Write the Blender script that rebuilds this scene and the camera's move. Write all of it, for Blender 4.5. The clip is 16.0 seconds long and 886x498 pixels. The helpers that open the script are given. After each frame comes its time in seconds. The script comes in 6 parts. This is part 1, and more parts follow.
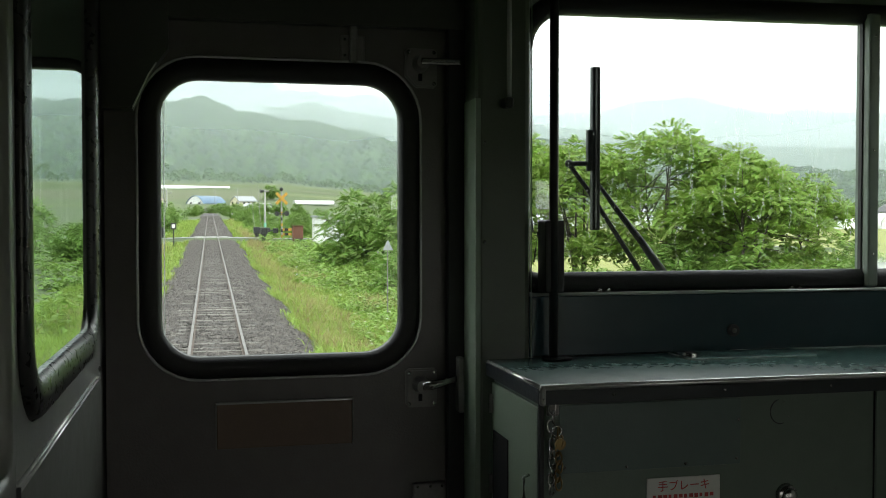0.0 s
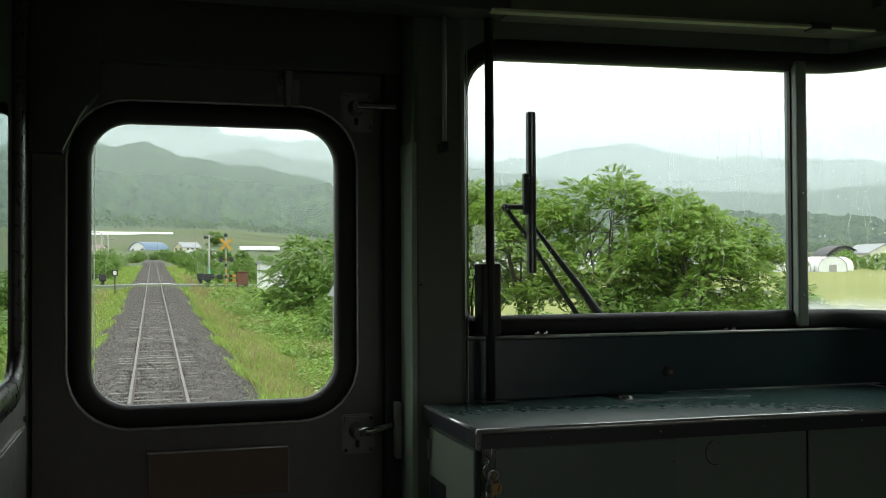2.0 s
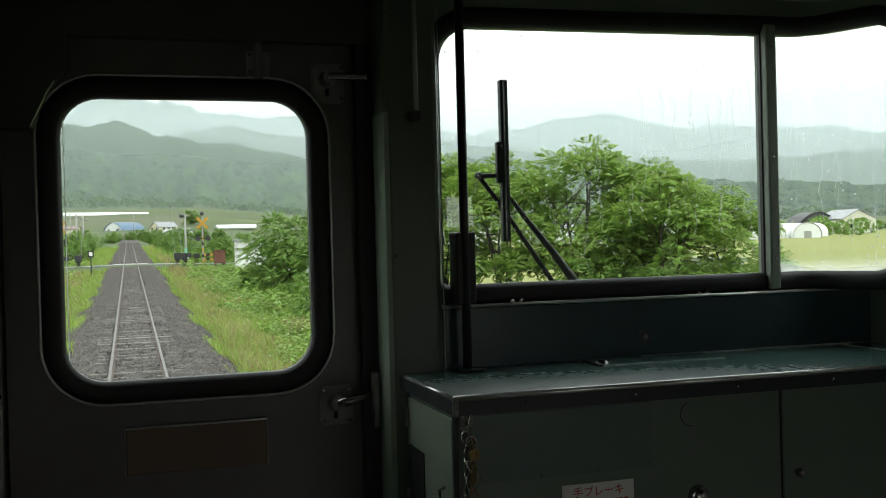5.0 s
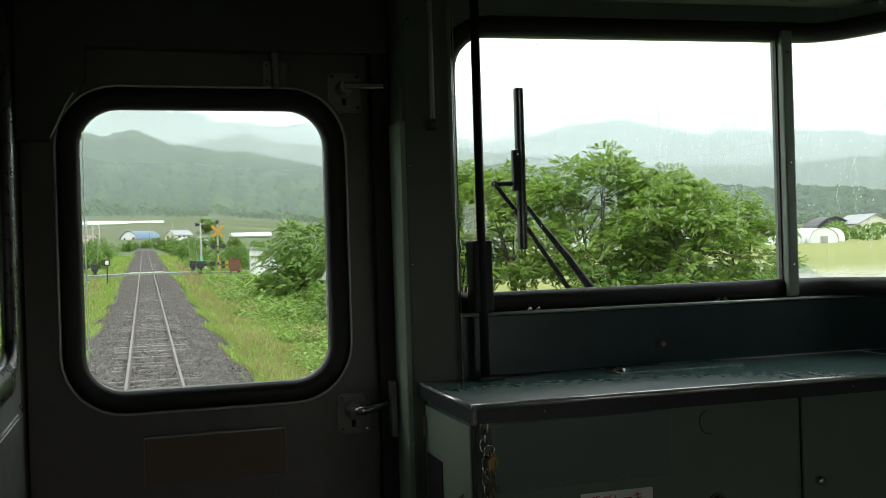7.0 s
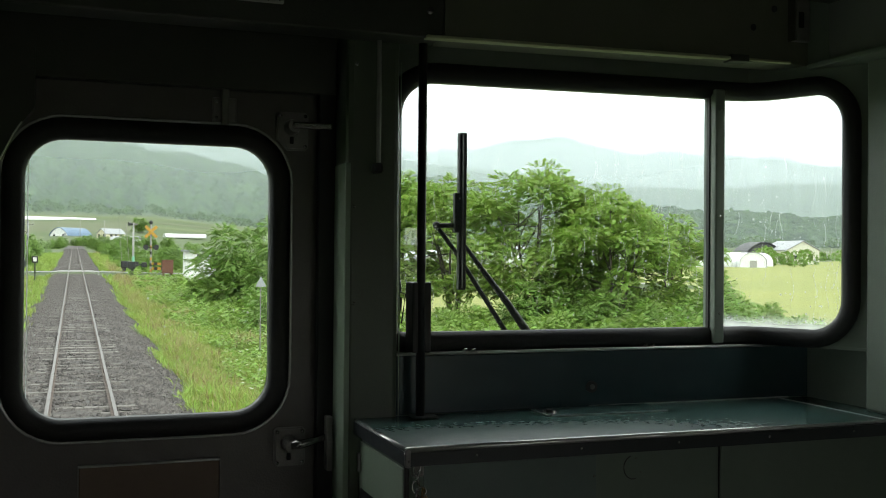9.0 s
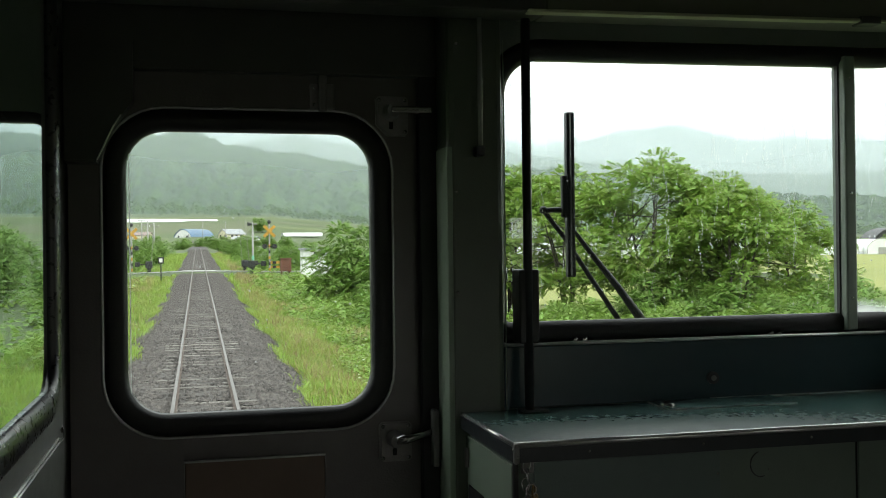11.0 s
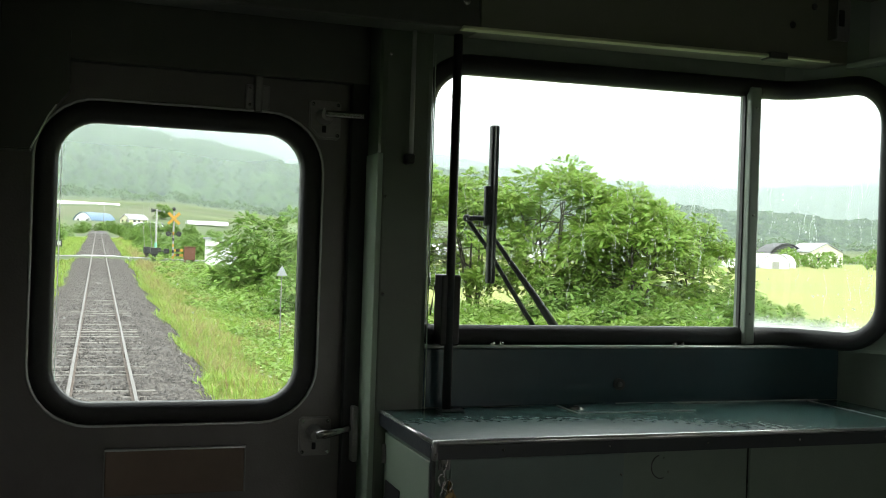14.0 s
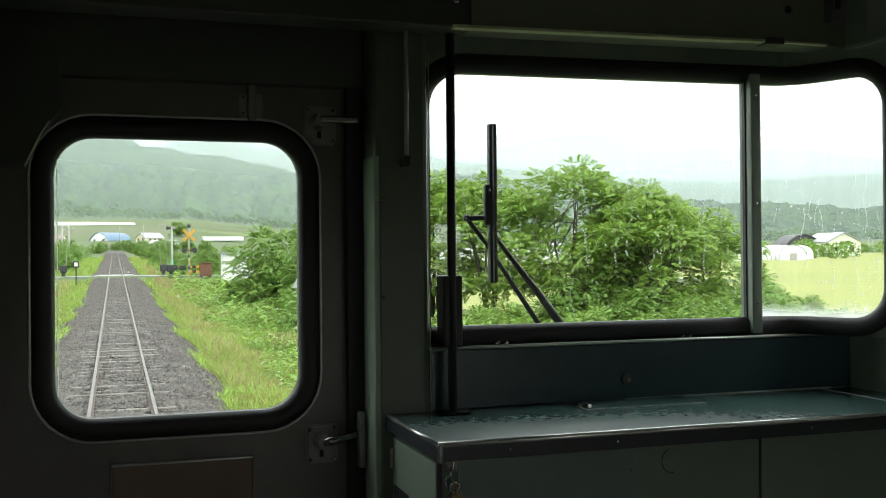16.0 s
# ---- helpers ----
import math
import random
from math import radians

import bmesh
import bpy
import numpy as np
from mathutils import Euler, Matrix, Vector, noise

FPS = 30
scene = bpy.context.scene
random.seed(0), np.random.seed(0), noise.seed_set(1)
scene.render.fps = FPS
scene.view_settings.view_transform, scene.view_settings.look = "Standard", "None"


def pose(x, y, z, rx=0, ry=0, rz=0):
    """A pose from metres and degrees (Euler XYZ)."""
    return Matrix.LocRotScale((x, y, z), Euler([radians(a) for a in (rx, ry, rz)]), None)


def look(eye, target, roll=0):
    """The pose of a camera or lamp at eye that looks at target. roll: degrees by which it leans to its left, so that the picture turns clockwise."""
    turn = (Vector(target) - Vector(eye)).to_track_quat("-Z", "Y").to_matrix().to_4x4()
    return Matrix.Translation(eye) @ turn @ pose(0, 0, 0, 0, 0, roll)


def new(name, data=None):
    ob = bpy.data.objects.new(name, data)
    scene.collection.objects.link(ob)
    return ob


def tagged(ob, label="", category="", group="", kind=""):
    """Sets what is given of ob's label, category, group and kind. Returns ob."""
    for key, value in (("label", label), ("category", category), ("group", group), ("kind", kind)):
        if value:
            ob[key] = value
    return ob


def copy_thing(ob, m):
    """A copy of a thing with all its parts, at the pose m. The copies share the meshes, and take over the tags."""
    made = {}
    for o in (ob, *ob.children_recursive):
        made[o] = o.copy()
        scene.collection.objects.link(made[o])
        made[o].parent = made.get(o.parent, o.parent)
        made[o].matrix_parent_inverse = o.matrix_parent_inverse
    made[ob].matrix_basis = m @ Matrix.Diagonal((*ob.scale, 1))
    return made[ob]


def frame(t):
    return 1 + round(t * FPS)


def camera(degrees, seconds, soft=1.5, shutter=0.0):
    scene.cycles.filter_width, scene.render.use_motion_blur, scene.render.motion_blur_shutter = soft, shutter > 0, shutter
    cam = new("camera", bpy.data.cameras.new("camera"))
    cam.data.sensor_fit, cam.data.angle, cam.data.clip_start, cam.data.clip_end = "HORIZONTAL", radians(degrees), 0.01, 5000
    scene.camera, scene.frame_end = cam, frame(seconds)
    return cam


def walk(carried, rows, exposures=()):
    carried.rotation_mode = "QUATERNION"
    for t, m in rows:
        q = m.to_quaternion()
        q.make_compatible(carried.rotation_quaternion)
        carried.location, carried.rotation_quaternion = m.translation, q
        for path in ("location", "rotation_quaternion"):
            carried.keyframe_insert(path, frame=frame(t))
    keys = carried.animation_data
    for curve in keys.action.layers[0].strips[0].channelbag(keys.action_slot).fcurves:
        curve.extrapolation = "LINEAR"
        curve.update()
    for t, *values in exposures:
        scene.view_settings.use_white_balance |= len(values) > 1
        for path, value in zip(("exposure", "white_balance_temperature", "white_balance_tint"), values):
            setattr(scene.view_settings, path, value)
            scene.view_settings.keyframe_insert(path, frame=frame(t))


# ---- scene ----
cam = camera(47.3, 16.0, soft=0.95)
PATH = [
    (0, (-0.142, 0.209, 1.47), (0.307, 2.157, 1.415), -0.0),
    (0.5, (-0.147, 0.213, 1.47), (0.299, 2.162, 1.431), 2.6),
    (1, (-0.15, 0.208, 1.481), (0.314, 2.153, 1.437), 3.3),
    (1.5, (-0.143, 0.21, 1.473), (0.384, 2.139, 1.51), 1.9),
    (2, (-0.122, 0.21, 1.467), (0.43, 2.132, 1.501), -0.3),
    (2.5, (-0.123, 0.218, 1.461), (0.45, 2.133, 1.497), -1.6),
    (3, (-0.123, 0.206, 1.464), (0.463, 2.118, 1.486), -2.5),
    (3.5, (-0.124, 0.204, 1.467), (0.502, 2.104, 1.47), -2.3),
    (4, (-0.124, 0.202, 1.466), (0.507, 2.1, 1.466), -1.5),
    (4.5, (-0.121, 0.198, 1.464), (0.497, 2.1, 1.45), -1.1),
    (5, (-0.116, 0.206, 1.458), (0.477, 2.116, 1.44), -1.5),
    (5.2, (-0.124, 0.211, 1.467), (0.454, 2.125, 1.436), -1.5),
    (7.5, (-0.121, 0.204, 1.46), (0.445, 2.122, 1.461), -1.8),
    (8, (-0.141, 0.218, 1.481), (0.505, 2.111, 1.488), 0.1),
    (8.5, (-0.142, 0.17, 1.509), (0.543, 2.048, 1.561), 0.1),
    (9, (-0.144, 0.158, 1.522), (0.541, 2.037, 1.538), 0.5),
    (9.5, (-0.157, 0.187, 1.516), (0.514, 2.071, 1.526), 0.1),
    (9.7, (-0.13, 0.204, 1.515), (0.443, 2.12, 1.536), 0.1),
    (11.8, (-0.102, 0.238, 1.505), (0.346, 2.187, 1.497), -0.2),
    (12, (-0.105, 0.23, 1.515), (0.348, 2.178, 1.503), 0.4),
    (12.5, (-0.11, 0.221, 1.514), (0.451, 2.14, 1.519), 1.1),
    (13, (-0.106, 0.206, 1.509), (0.48, 2.118, 1.541), 1.0),
    (13.5, (-0.118, 0.19, 1.512), (0.518, 2.086, 1.551), 0.9),
    (14, (-0.158, 0.176, 1.52), (0.489, 2.069, 1.522), 1.9),
    (14.5, (-0.156, 0.182, 1.522), (0.508, 2.068, 1.507), 3.0),
    (15, (-0.146, 0.178, 1.518), (0.487, 2.075, 1.517), 2.5),
    (15.5, (-0.141, 0.184, 1.513), (0.484, 2.083, 1.525), 1.8),
    (16, (-0.125, 0.18, 1.511), (0.493, 2.082, 1.524), -0.5),
]
EXPOSURES = [(0, 0.5), (1, 0.45), (1.5, 0.32), (2, 0.15), (3, 0.15), (4, 0.12), (5.2, 0.12), (7.5, 0.3), (8.5, 0.3), (9.5, 0.5), (11.8, 0.2), (12.5, 0.15), (13, 0.65), (14, 0.95), (15, 1.05), (15.5, 1.0), (16, 0.7)]
walk(cam, [(t, look(eye, target, roll)) for t, eye, target, roll in PATH], EXPOSURES)

# ---------- world and sun: rain clouds, white sky ----------
world = bpy.data.worlds.new("overcast_sky")
scene.world = world
world.use_nodes = True
wn, wl = world.node_tree.nodes, world.node_tree.links
wn.clear()
w_out, w_bg = wn.new("ShaderNodeOutputWorld"), wn.new("ShaderNodeBackground")
w_sky, w_mix = wn.new("ShaderNodeTexSky"), wn.new("ShaderNodeMixRGB")
w_sky.sky_type, w_sky.sun_disc = "NISHITA", False
w_sky.sun_elevation, w_sky.sun_rotation = radians(52), radians(120)
w_sky.dust_density = 6
w_mix.inputs[0].default_value = 0.88
w_mix.inputs[2].default_value = (16.3, 16.2, 15.8, 1)
w_bg.inputs[1].default_value = 0.13
wl.new(w_sky.outputs[0], w_mix.inputs[1])
wl.new(w_mix.outputs[0], w_bg.inputs[0])
wl.new(w_bg.outputs[0], w_out.inputs[0])

sun = new("sun", bpy.data.lights.new("sun", "SUN"))
sun.data.energy, sun.data.angle, sun.data.color = 1.4, radians(30), (1.0, 0.97, 0.92)
sun.matrix_world = look((12, -30, 60), (0, 0, 0))


# ---------- materials ----------
def material(name, colour, rough=0.6, metal=0.0, second=None, scale=6.0, detail=4.0, amount=0.5, bump=0.0, bump_scale=60.0,
             spread=0.0, per_object=0.0, per_island=0.0, coat=0.0, stretch=(1, 1, 1), uneven=1.0):
    """A principled material with two scales of variation and fine relief."""
    m = bpy.data.materials.new(name)
    m.use_nodes = True
    n, l = m.node_tree.nodes, m.node_tree.links
    b = n["Principled BSDF"]
    b.inputs["Roughness"].default_value, b.inputs["Metallic"].default_value = rough, metal
    b.inputs["Coat Weight"].default_value = coat
    tc, mp = n.new("ShaderNodeTexCoord"), n.new("ShaderNodeMapping")
    mp.inputs["Scale"].default_value = stretch
    l.new(tc.outputs["Object"], mp.inputs["Vector"])
    big, small = n.new("ShaderNodeTexNoise"), n.new("ShaderNodeTexNoise")
    big.inputs["Scale"].default_value, big.inputs["Detail"].default_value = scale, detail
    small.inputs["Scale"].default_value, small.inputs["Detail"].default_value = scale * 9, 3
    ramp = n.new("ShaderNodeValToRGB")
    ramp.color_ramp.elements[0].position, ramp.color_ramp.elements[1].position = 0.5 - amount / 2, 0.5 + amount / 2
    other = second or tuple(c * 0.72 for c in colour)
    ramp.color_ramp.elements[0].color, ramp.color_ramp.elements[1].color = (*other, 1), (*colour, 1)
    l.new(mp.outputs[0], big.inputs["Vector"])
    l.new(mp.outputs[0], small.inputs["Vector"])
    add = n.new("ShaderNodeMath")
    add.operation = "MULTIPLY_ADD"
    add.inputs[1].default_value = 0.35
    l.new(small.outputs[0], add.inputs[0])
    sub = n.new("ShaderNodeMath")
    sub.operation = "MULTIPLY_ADD"
    sub.inputs[1].default_value, sub.inputs[2].default_value = 0.65, 0.0
    l.new(big.outputs[0], sub.inputs[0])
    l.new(sub.outputs[0], add.inputs[2])
    l.new(add.outputs[0], ramp.inputs[0])
    colour_out = ramp.outputs[0]
    if per_object or per_island:
        hsv = n.new("ShaderNodeHueSaturation")
        src = n.new("ShaderNodeObjectInfo").outputs["Random"] if per_object else n.new("ShaderNodeNewGeometry").outputs["Random Per Island"]
        rng = n.new("ShaderNodeMapRange")
        k = per_object or per_island
        rng.inputs["To Min"].default_value, rng.inputs["To Max"].default_value = 1 - k, 1 + k
        l.new(src, rng.inputs["Value"])
        l.new(rng.outputs[0], hsv.inputs["Value"])
        hue = n.new("ShaderNodeMapRange")
        hue.inputs["To Min"].default_value, hue.inputs["To Max"].default_value = 0.5 - spread, 0.5 + spread
        l.new(src, hue.inputs["Value"])
        l.new(hue.outputs[0], hsv.inputs["Hue"])
        l.new(colour_out, hsv.inputs["Color"])
        colour_out = hsv.outputs[0]
    l.new(colour_out, b.inputs["Base Color"])
    rr = n.new("ShaderNodeMapRange")
    rr.inputs["To Min"].default_value, rr.inputs["To Max"].default_value = max(0.02, rough - 0.08 * uneven), min(1, rough + 0.1 * uneven)
    l.new(small.outputs[0], rr.inputs["Value"])
    l.new(rr.outputs[0], b.inputs["Roughness"])
    if bump:
        fine, bp = n.new("ShaderNodeTexNoise"), n.new("ShaderNodeBump")
        fine.inputs["Scale"].default_value = bump_scale
        fine.inputs["Detail"].default_value = 5
        bp.inputs["Strength"].default_value, bp.inputs["Distance"].default_value = bump, 0.02
        l.new(mp.outputs[0], fine.inputs["Vector"])
        l.new(fine.outputs[0], bp.inputs["Height"])
        l.new(bp.outputs[0], b.inputs["Normal"])
    return m


def leaf_material(name, colour, second, spread=0.02, value=0.35, thin=0.42):
    """Leaves let some light through."""
    m = material(name, colour, 0.55, 0, second, 0.5, 3, 0.6, per_island=value, spread=spread)
    n, l = m.node_tree.nodes, m.node_tree.links
    b = n["Principled BSDF"]
    tr, mix, out = n.new("ShaderNodeBsdfTranslucent"), n.new("ShaderNodeMixShader"), n["Material Output"]
    mix.inputs[0].default_value = thin
    l.new(b.inputs["Base Color"].links[0].from_socket, tr.inputs["Color"])
    l.new(b.outputs[0], mix.inputs[1])
    l.new(tr.outputs[0], mix.inputs[2])
    l.new(mix.outputs[0], out.inputs["Surface"])
    return m


def glass_material(name, tint=(0.93, 0.97, 0.96), gloss=0.05):
    m = bpy.data.materials.new(name)
    m.use_nodes = True
    n, l = m.node_tree.nodes, m.node_tree.links
    n.remove(n["Principled BSDF"])
    tr, gl, mix = n.new("ShaderNodeBsdfTransparent"), n.new("ShaderNodeBsdfGlossy"), n.new("ShaderNodeMixShader")
    tr.inputs[0].default_value = (*tint, 1)
    gl.inputs["Roughness"].default_value = 0.01
    mix.inputs[0].default_value = gloss
    l.new(tr.outputs[0], mix.inputs[1])
    l.new(gl.outputs[0], mix.inputs[2])
    l.new(mix.outputs[0], n["Material Output"].inputs["Surface"])
    return m


def mist_material(name, low, high, z0, z1, z2, scale):
    """A thin bank of drizzle: lets part of the view through, thicker towards the cloud base, in drifting patches."""
    m = bpy.data.materials.new(name)
    m.use_nodes = True
    n, l = m.node_tree.nodes, m.node_tree.links
    n.remove(n["Principled BSDF"])
    tr, df, tl = n.new("ShaderNodeBsdfTransparent"), n.new("ShaderNodeBsdfDiffuse"), n.new("ShaderNodeBsdfTranslucent")
    for s in (df, tl):
        s.inputs[0].default_value = (0.84, 0.93, 0.98, 1)
    both, mix = n.new("ShaderNodeMixShader"), n.new("ShaderNodeMixShader")
    l.new(df.outputs[0], both.inputs[1])
    l.new(tl.outputs[0], both.inputs[2])
    geo, sep, rng = n.new("ShaderNodeNewGeometry"), n.new("ShaderNodeSeparateXYZ"), n.new("ShaderNodeMapRange")
    l.new(geo.outputs["Position"], sep.inputs[0])
    noise_tex, add = n.new("ShaderNodeTexNoise"), n.new("ShaderNodeMath")
    noise_tex.inputs["Scale"].default_value, noise_tex.inputs["Detail"].default_value = scale, 3
    l.new(geo.outputs["Position"], noise_tex.inputs["Vector"])
    add.operation = "MULTIPLY_ADD"
    add.inputs[1].default_value = (z1 - z0) * 0.9
    l.new(noise_tex.outputs[0], add.inputs[0])
    l.new(sep.outputs["Z"], add.inputs[2])
    rng.interpolation_type = "SMOOTHSTEP"
    rng.inputs["From Min"].default_value, rng.inputs["From Max"].default_value = z0 + (z1 - z0) * 0.45, z1 + (z1 - z0) * 0.45
    rng.inputs["To Min"].default_value, rng.inputs["To Max"].default_value = low, high
    l.new(add.outputs[0], rng.inputs["Value"])
    fade, times = n.new("ShaderNodeMapRange"), n.new("ShaderNodeMath")
    fade.interpolation_type, times.operation = "SMOOTHSTEP", "MULTIPLY"
    fade.inputs["From Min"].default_value, fade.inputs["From Max"].default_value = z1, z2
    fade.inputs["To Min"].default_value, fade.inputs["To Max"].default_value = 1.0, 0.0
    l.new(sep.outputs["Z"], fade.inputs["Value"])
    l.new(rng.outputs[0], times.inputs[0])
    l.new(fade.outputs[0], times.inputs[1])
    l.new(times.outputs[0], mix.inputs[0])
    l.new(tr.outputs[0], mix.inputs[1])
    l.new(both.outputs[0], mix.inputs[2])
    l.new(mix.outputs[0], n["Material Output"].inputs["Surface"])
    return m


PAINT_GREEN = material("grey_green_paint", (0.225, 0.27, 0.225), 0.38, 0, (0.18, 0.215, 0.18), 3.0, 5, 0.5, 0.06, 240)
# Base colour lowered to stand for the shade on the cab's upper parts.
PAINT_DARK = material("shade_darkened_paint", (0.08, 0.085, 0.07), 0.45, 0, (0.055, 0.06, 0.05), 2.5, 5, 0.5, 0.06, 200)
HEADER_PAINT = material("grey_green_header_paint", (0.19, 0.2, 0.15), 0.45, 0, (0.15, 0.16, 0.12), 2.5, 5, 0.5, 0.06, 200)
GREY_PAINT = material("pale_grey_gloss_paint", (0.4, 0.41, 0.39), 0.2, 0, (0.33, 0.34, 0.32), 8, 4, 0.5)
CREAM = material("worn_cream_edge_paint", (0.66, 0.7, 0.45), 0.45, 0, (0.46, 0.5, 0.3), 12, 5, 0.6, 0.05, 200)
PAINT_DOOR = material("door_paint", (0.15, 0.139, 0.133), 0.32, 0, (0.1, 0.092, 0.088), 2.5, 6, 0.5, 0.07, 200)
# The grey-green at about half value: the pillar's shade is in the colour.
PILLAR_PAINT = material("shade_darkened_grey_green", (0.11, 0.135, 0.1), 0.36, 0, (0.085, 0.105, 0.08), 3.0, 5, 0.5, 0.06, 240)
# Light green of the side door; also stands for light falling on the pillar.
LIGHT_GREEN = material("light_green_paint", (0.3, 0.38, 0.29), 0.4, 0, (0.24, 0.31, 0.235), 4, 5, 0.5, 0.05, 220)
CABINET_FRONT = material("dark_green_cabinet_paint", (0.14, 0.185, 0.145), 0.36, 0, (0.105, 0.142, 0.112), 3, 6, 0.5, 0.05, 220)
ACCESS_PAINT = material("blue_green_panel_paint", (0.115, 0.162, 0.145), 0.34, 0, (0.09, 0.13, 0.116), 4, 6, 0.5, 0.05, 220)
PARTITION = material("grey_partition_paint", (0.2, 0.205, 0.19), 0.42, 0, (0.16, 0.165, 0.15), 2.5, 5, 0.5, 0.05, 200)
PARTITION_LOW = material("dark_partition_paint", (0.13, 0.14, 0.122), 0.42, 0, (0.1, 0.108, 0.094), 2.5, 5, 0.5, 0.05, 200)
PAINT_WALL = material("wall_paint", (0.27, 0.29, 0.27), 0.5, 0, (0.22, 0.235, 0.22), 2.5, 5, 0.5, 0.05, 200)
SALOON = material("saloon_wall_paint", (0.5, 0.5, 0.46), 0.5, 0, (0.43, 0.43, 0.4), 2.5, 5, 0.5, 0.05, 200)
# Darkened so that little light bounces down; shade put into the ceiling's colour.
CEILING = material("shade_darkened_ceiling", (0.14, 0.14, 0.128), 0.6, 0, (0.11, 0.11, 0.1), 2, 4, 0.5, 0.05, 120)
FLOOR = material("floor_sheet", (0.09, 0.085, 0.08), 0.7, 0, (0.06, 0.057, 0.05), 4, 5, 0.6, 0.1, 160)
TEAL = material("worn_sheen_teal_laminate", (0.06, 0.13, 0.12), 0.25, 0, (0.047, 0.105, 0.097), 5, 6, 0.5)
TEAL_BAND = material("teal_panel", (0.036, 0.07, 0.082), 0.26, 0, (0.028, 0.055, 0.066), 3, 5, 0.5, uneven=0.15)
# Pale patch near the front-left corner: wear, plus window sheen painted into the colour.
nt, nl = TEAL.node_tree.nodes, TEAL.node_tree.links
t_geo, t_map, t_gr, t_ns, t_mul, t_rmp, t_mix = (nt.new("ShaderNode" + k) for k in ("NewGeometry", "Mapping", "TexGradient", "TexNoise", "Math", "ValToRGB", "MixRGB"))
t_gr.gradient_type, t_mul.operation = "SPHERICAL", "ADD"
t_map.vector_type = "TEXTURE"
t_map.inputs["Location"].default_value, t_map.inputs["Scale"].default_value = (0.5, 1.755, 1.2), (0.75, 0.26, 1.0)
t_ns.inputs["Scale"].default_value, t_ns.inputs["Detail"].default_value, t_ns.inputs["Roughness"].default_value = 70, 8, 0.6
t_rmp.color_ramp.elements[0].position, t_rmp.color_ramp.elements[1].position = 0.36, 0.98
t_mix.inputs[2].default_value = (0.36, 0.39, 0.38, 1)
nl.new(t_geo.outputs["Position"], t_map.inputs[0])
nl.new(t_geo.outputs["Position"], t_ns.inputs["Vector"])
nl.new(t_map.outputs[0], t_gr.inputs[0])
nl.new(t_gr.outputs[1], t_mul.inputs[0])
nl.new(t_ns.outputs[0], t_mul.inputs[1])
t_half = nt.new("ShaderNodeMath")
t_half.operation = "MULTIPLY"
t_half.inputs[1].default_value = 0.6
nl.new(t_mul.outputs[0], t_half.inputs[0])
nl.new(t_half.outputs[0], t_rmp.inputs[0])
nl.new(t_rmp.outputs[0], t_mix.inputs[0])
t_b = nt["Principled BSDF"]
nl.new(t_b.inputs["Base Color"].links[0].from_socket, t_mix.inputs[1])
nl.new(t_mix.outputs[0], t_b.inputs["Base Color"])
nl.remove(t_b.inputs["Roughness"].links[0])
t_rr = nt.new("ShaderNodeMapRange")
t_rr.inputs["To Min"].default_value, t_rr.inputs["To Max"].default_value = 0.24, 0.5
nl.new(t_rmp.outputs[0], t_rr.inputs["Value"])
nl.new(t_rr.outputs[0], t_b.inputs["Roughness"])
RUBBER = material("black_rubber", (0.012, 0.012, 0.013), 0.5, 0, (0.02, 0.02, 0.021), 12, 4, 0.5, 0.08, 300)
RUBBER_SHINY = material("smooth_black_rubber", (0.014, 0.014, 0.015), 0.28, 0, (0.03, 0.03, 0.031), 9, 4, 0.5, 0.05, 200)
BLACK_GLOSS = material("black_gloss_edging", (0.008, 0.013, 0.019), 0.42, 0, (0.014, 0.02, 0.022), 14, 5, 0.5, 0.04, 300)
BLACK = material("black_paint", (0.013, 0.014, 0.015), 0.45, 0, (0.024, 0.025, 0.026), 10, 4, 0.5, 0.05, 260)
STEEL = material("brushed_steel", (0.6, 0.6, 0.59), 0.2, 1.0, (0.36, 0.36, 0.35), 14, 5, 0.6, 0.05, 500)
DULL_STEEL = material("dull_cast_metal", (0.3, 0.29, 0.28), 0.36, 0.25, (0.14, 0.137, 0.13), 22, 5, 0.6, 0.1, 300)
EDGE = material("worn_metal_edge", (0.7, 0.71, 0.7), 0.3, 0.9, (0.45, 0.46, 0.45), 30, 5, 0.6, 0.05, 400)
WORN_EDGE = material("bright_worn_edge", (0.9, 0.91, 0.9), 0.2, 0.7, (0.7, 0.71, 0.7), 25, 5, 0.5, 0.03, 400)
# Near-white base colour stands for the highlights along beads, rims and seams.
TRIM = material("bead_with_painted_highlight", (0.85, 0.86, 0.85), 0.22, 0.45, (0.6, 0.61, 0.6), 30, 5, 0.6, 0.03, 400)
BRASS = material("old_brass", (0.34, 0.24, 0.1), 0.35, 0.9, (0.2, 0.14, 0.06), 30, 5, 0.6, 0.08, 400)
BROWN = material("brown_card_holder", (0.17, 0.115, 0.08), 0.45, 0, (0.13, 0.088, 0.062), 5, 5, 0.5, 0.05, 200)
WHITE_PLATE = material("white_sign_plate", (0.72, 0.72, 0.69), 0.4, 0, (0.62, 0.62, 0.59), 8, 4, 0.5)
RED_INK = material("red_lettering", (0.5, 0.05, 0.05), 0.5, 0, (0.42, 0.05, 0.05), 30)
BLACK_INK = material("black_lettering", (0.02, 0.02, 0.02), 0.5, 0, (0.03, 0.03, 0.03), 30)
WET_EDGE = leaf_material("pale_wet_glass", (0.9, 0.92, 0.9), (0.85, 0.87, 0.85), 0, 0)
VOID = material("dark_vent_mesh", (0.008, 0.009, 0.01), 0.8, 0, (0.012, 0.012, 0.013), 60)
GLASS = glass_material("window_glass")
GLASS_GREY = glass_material("partition_glass", (0.86, 0.9, 0.89), 0.06)


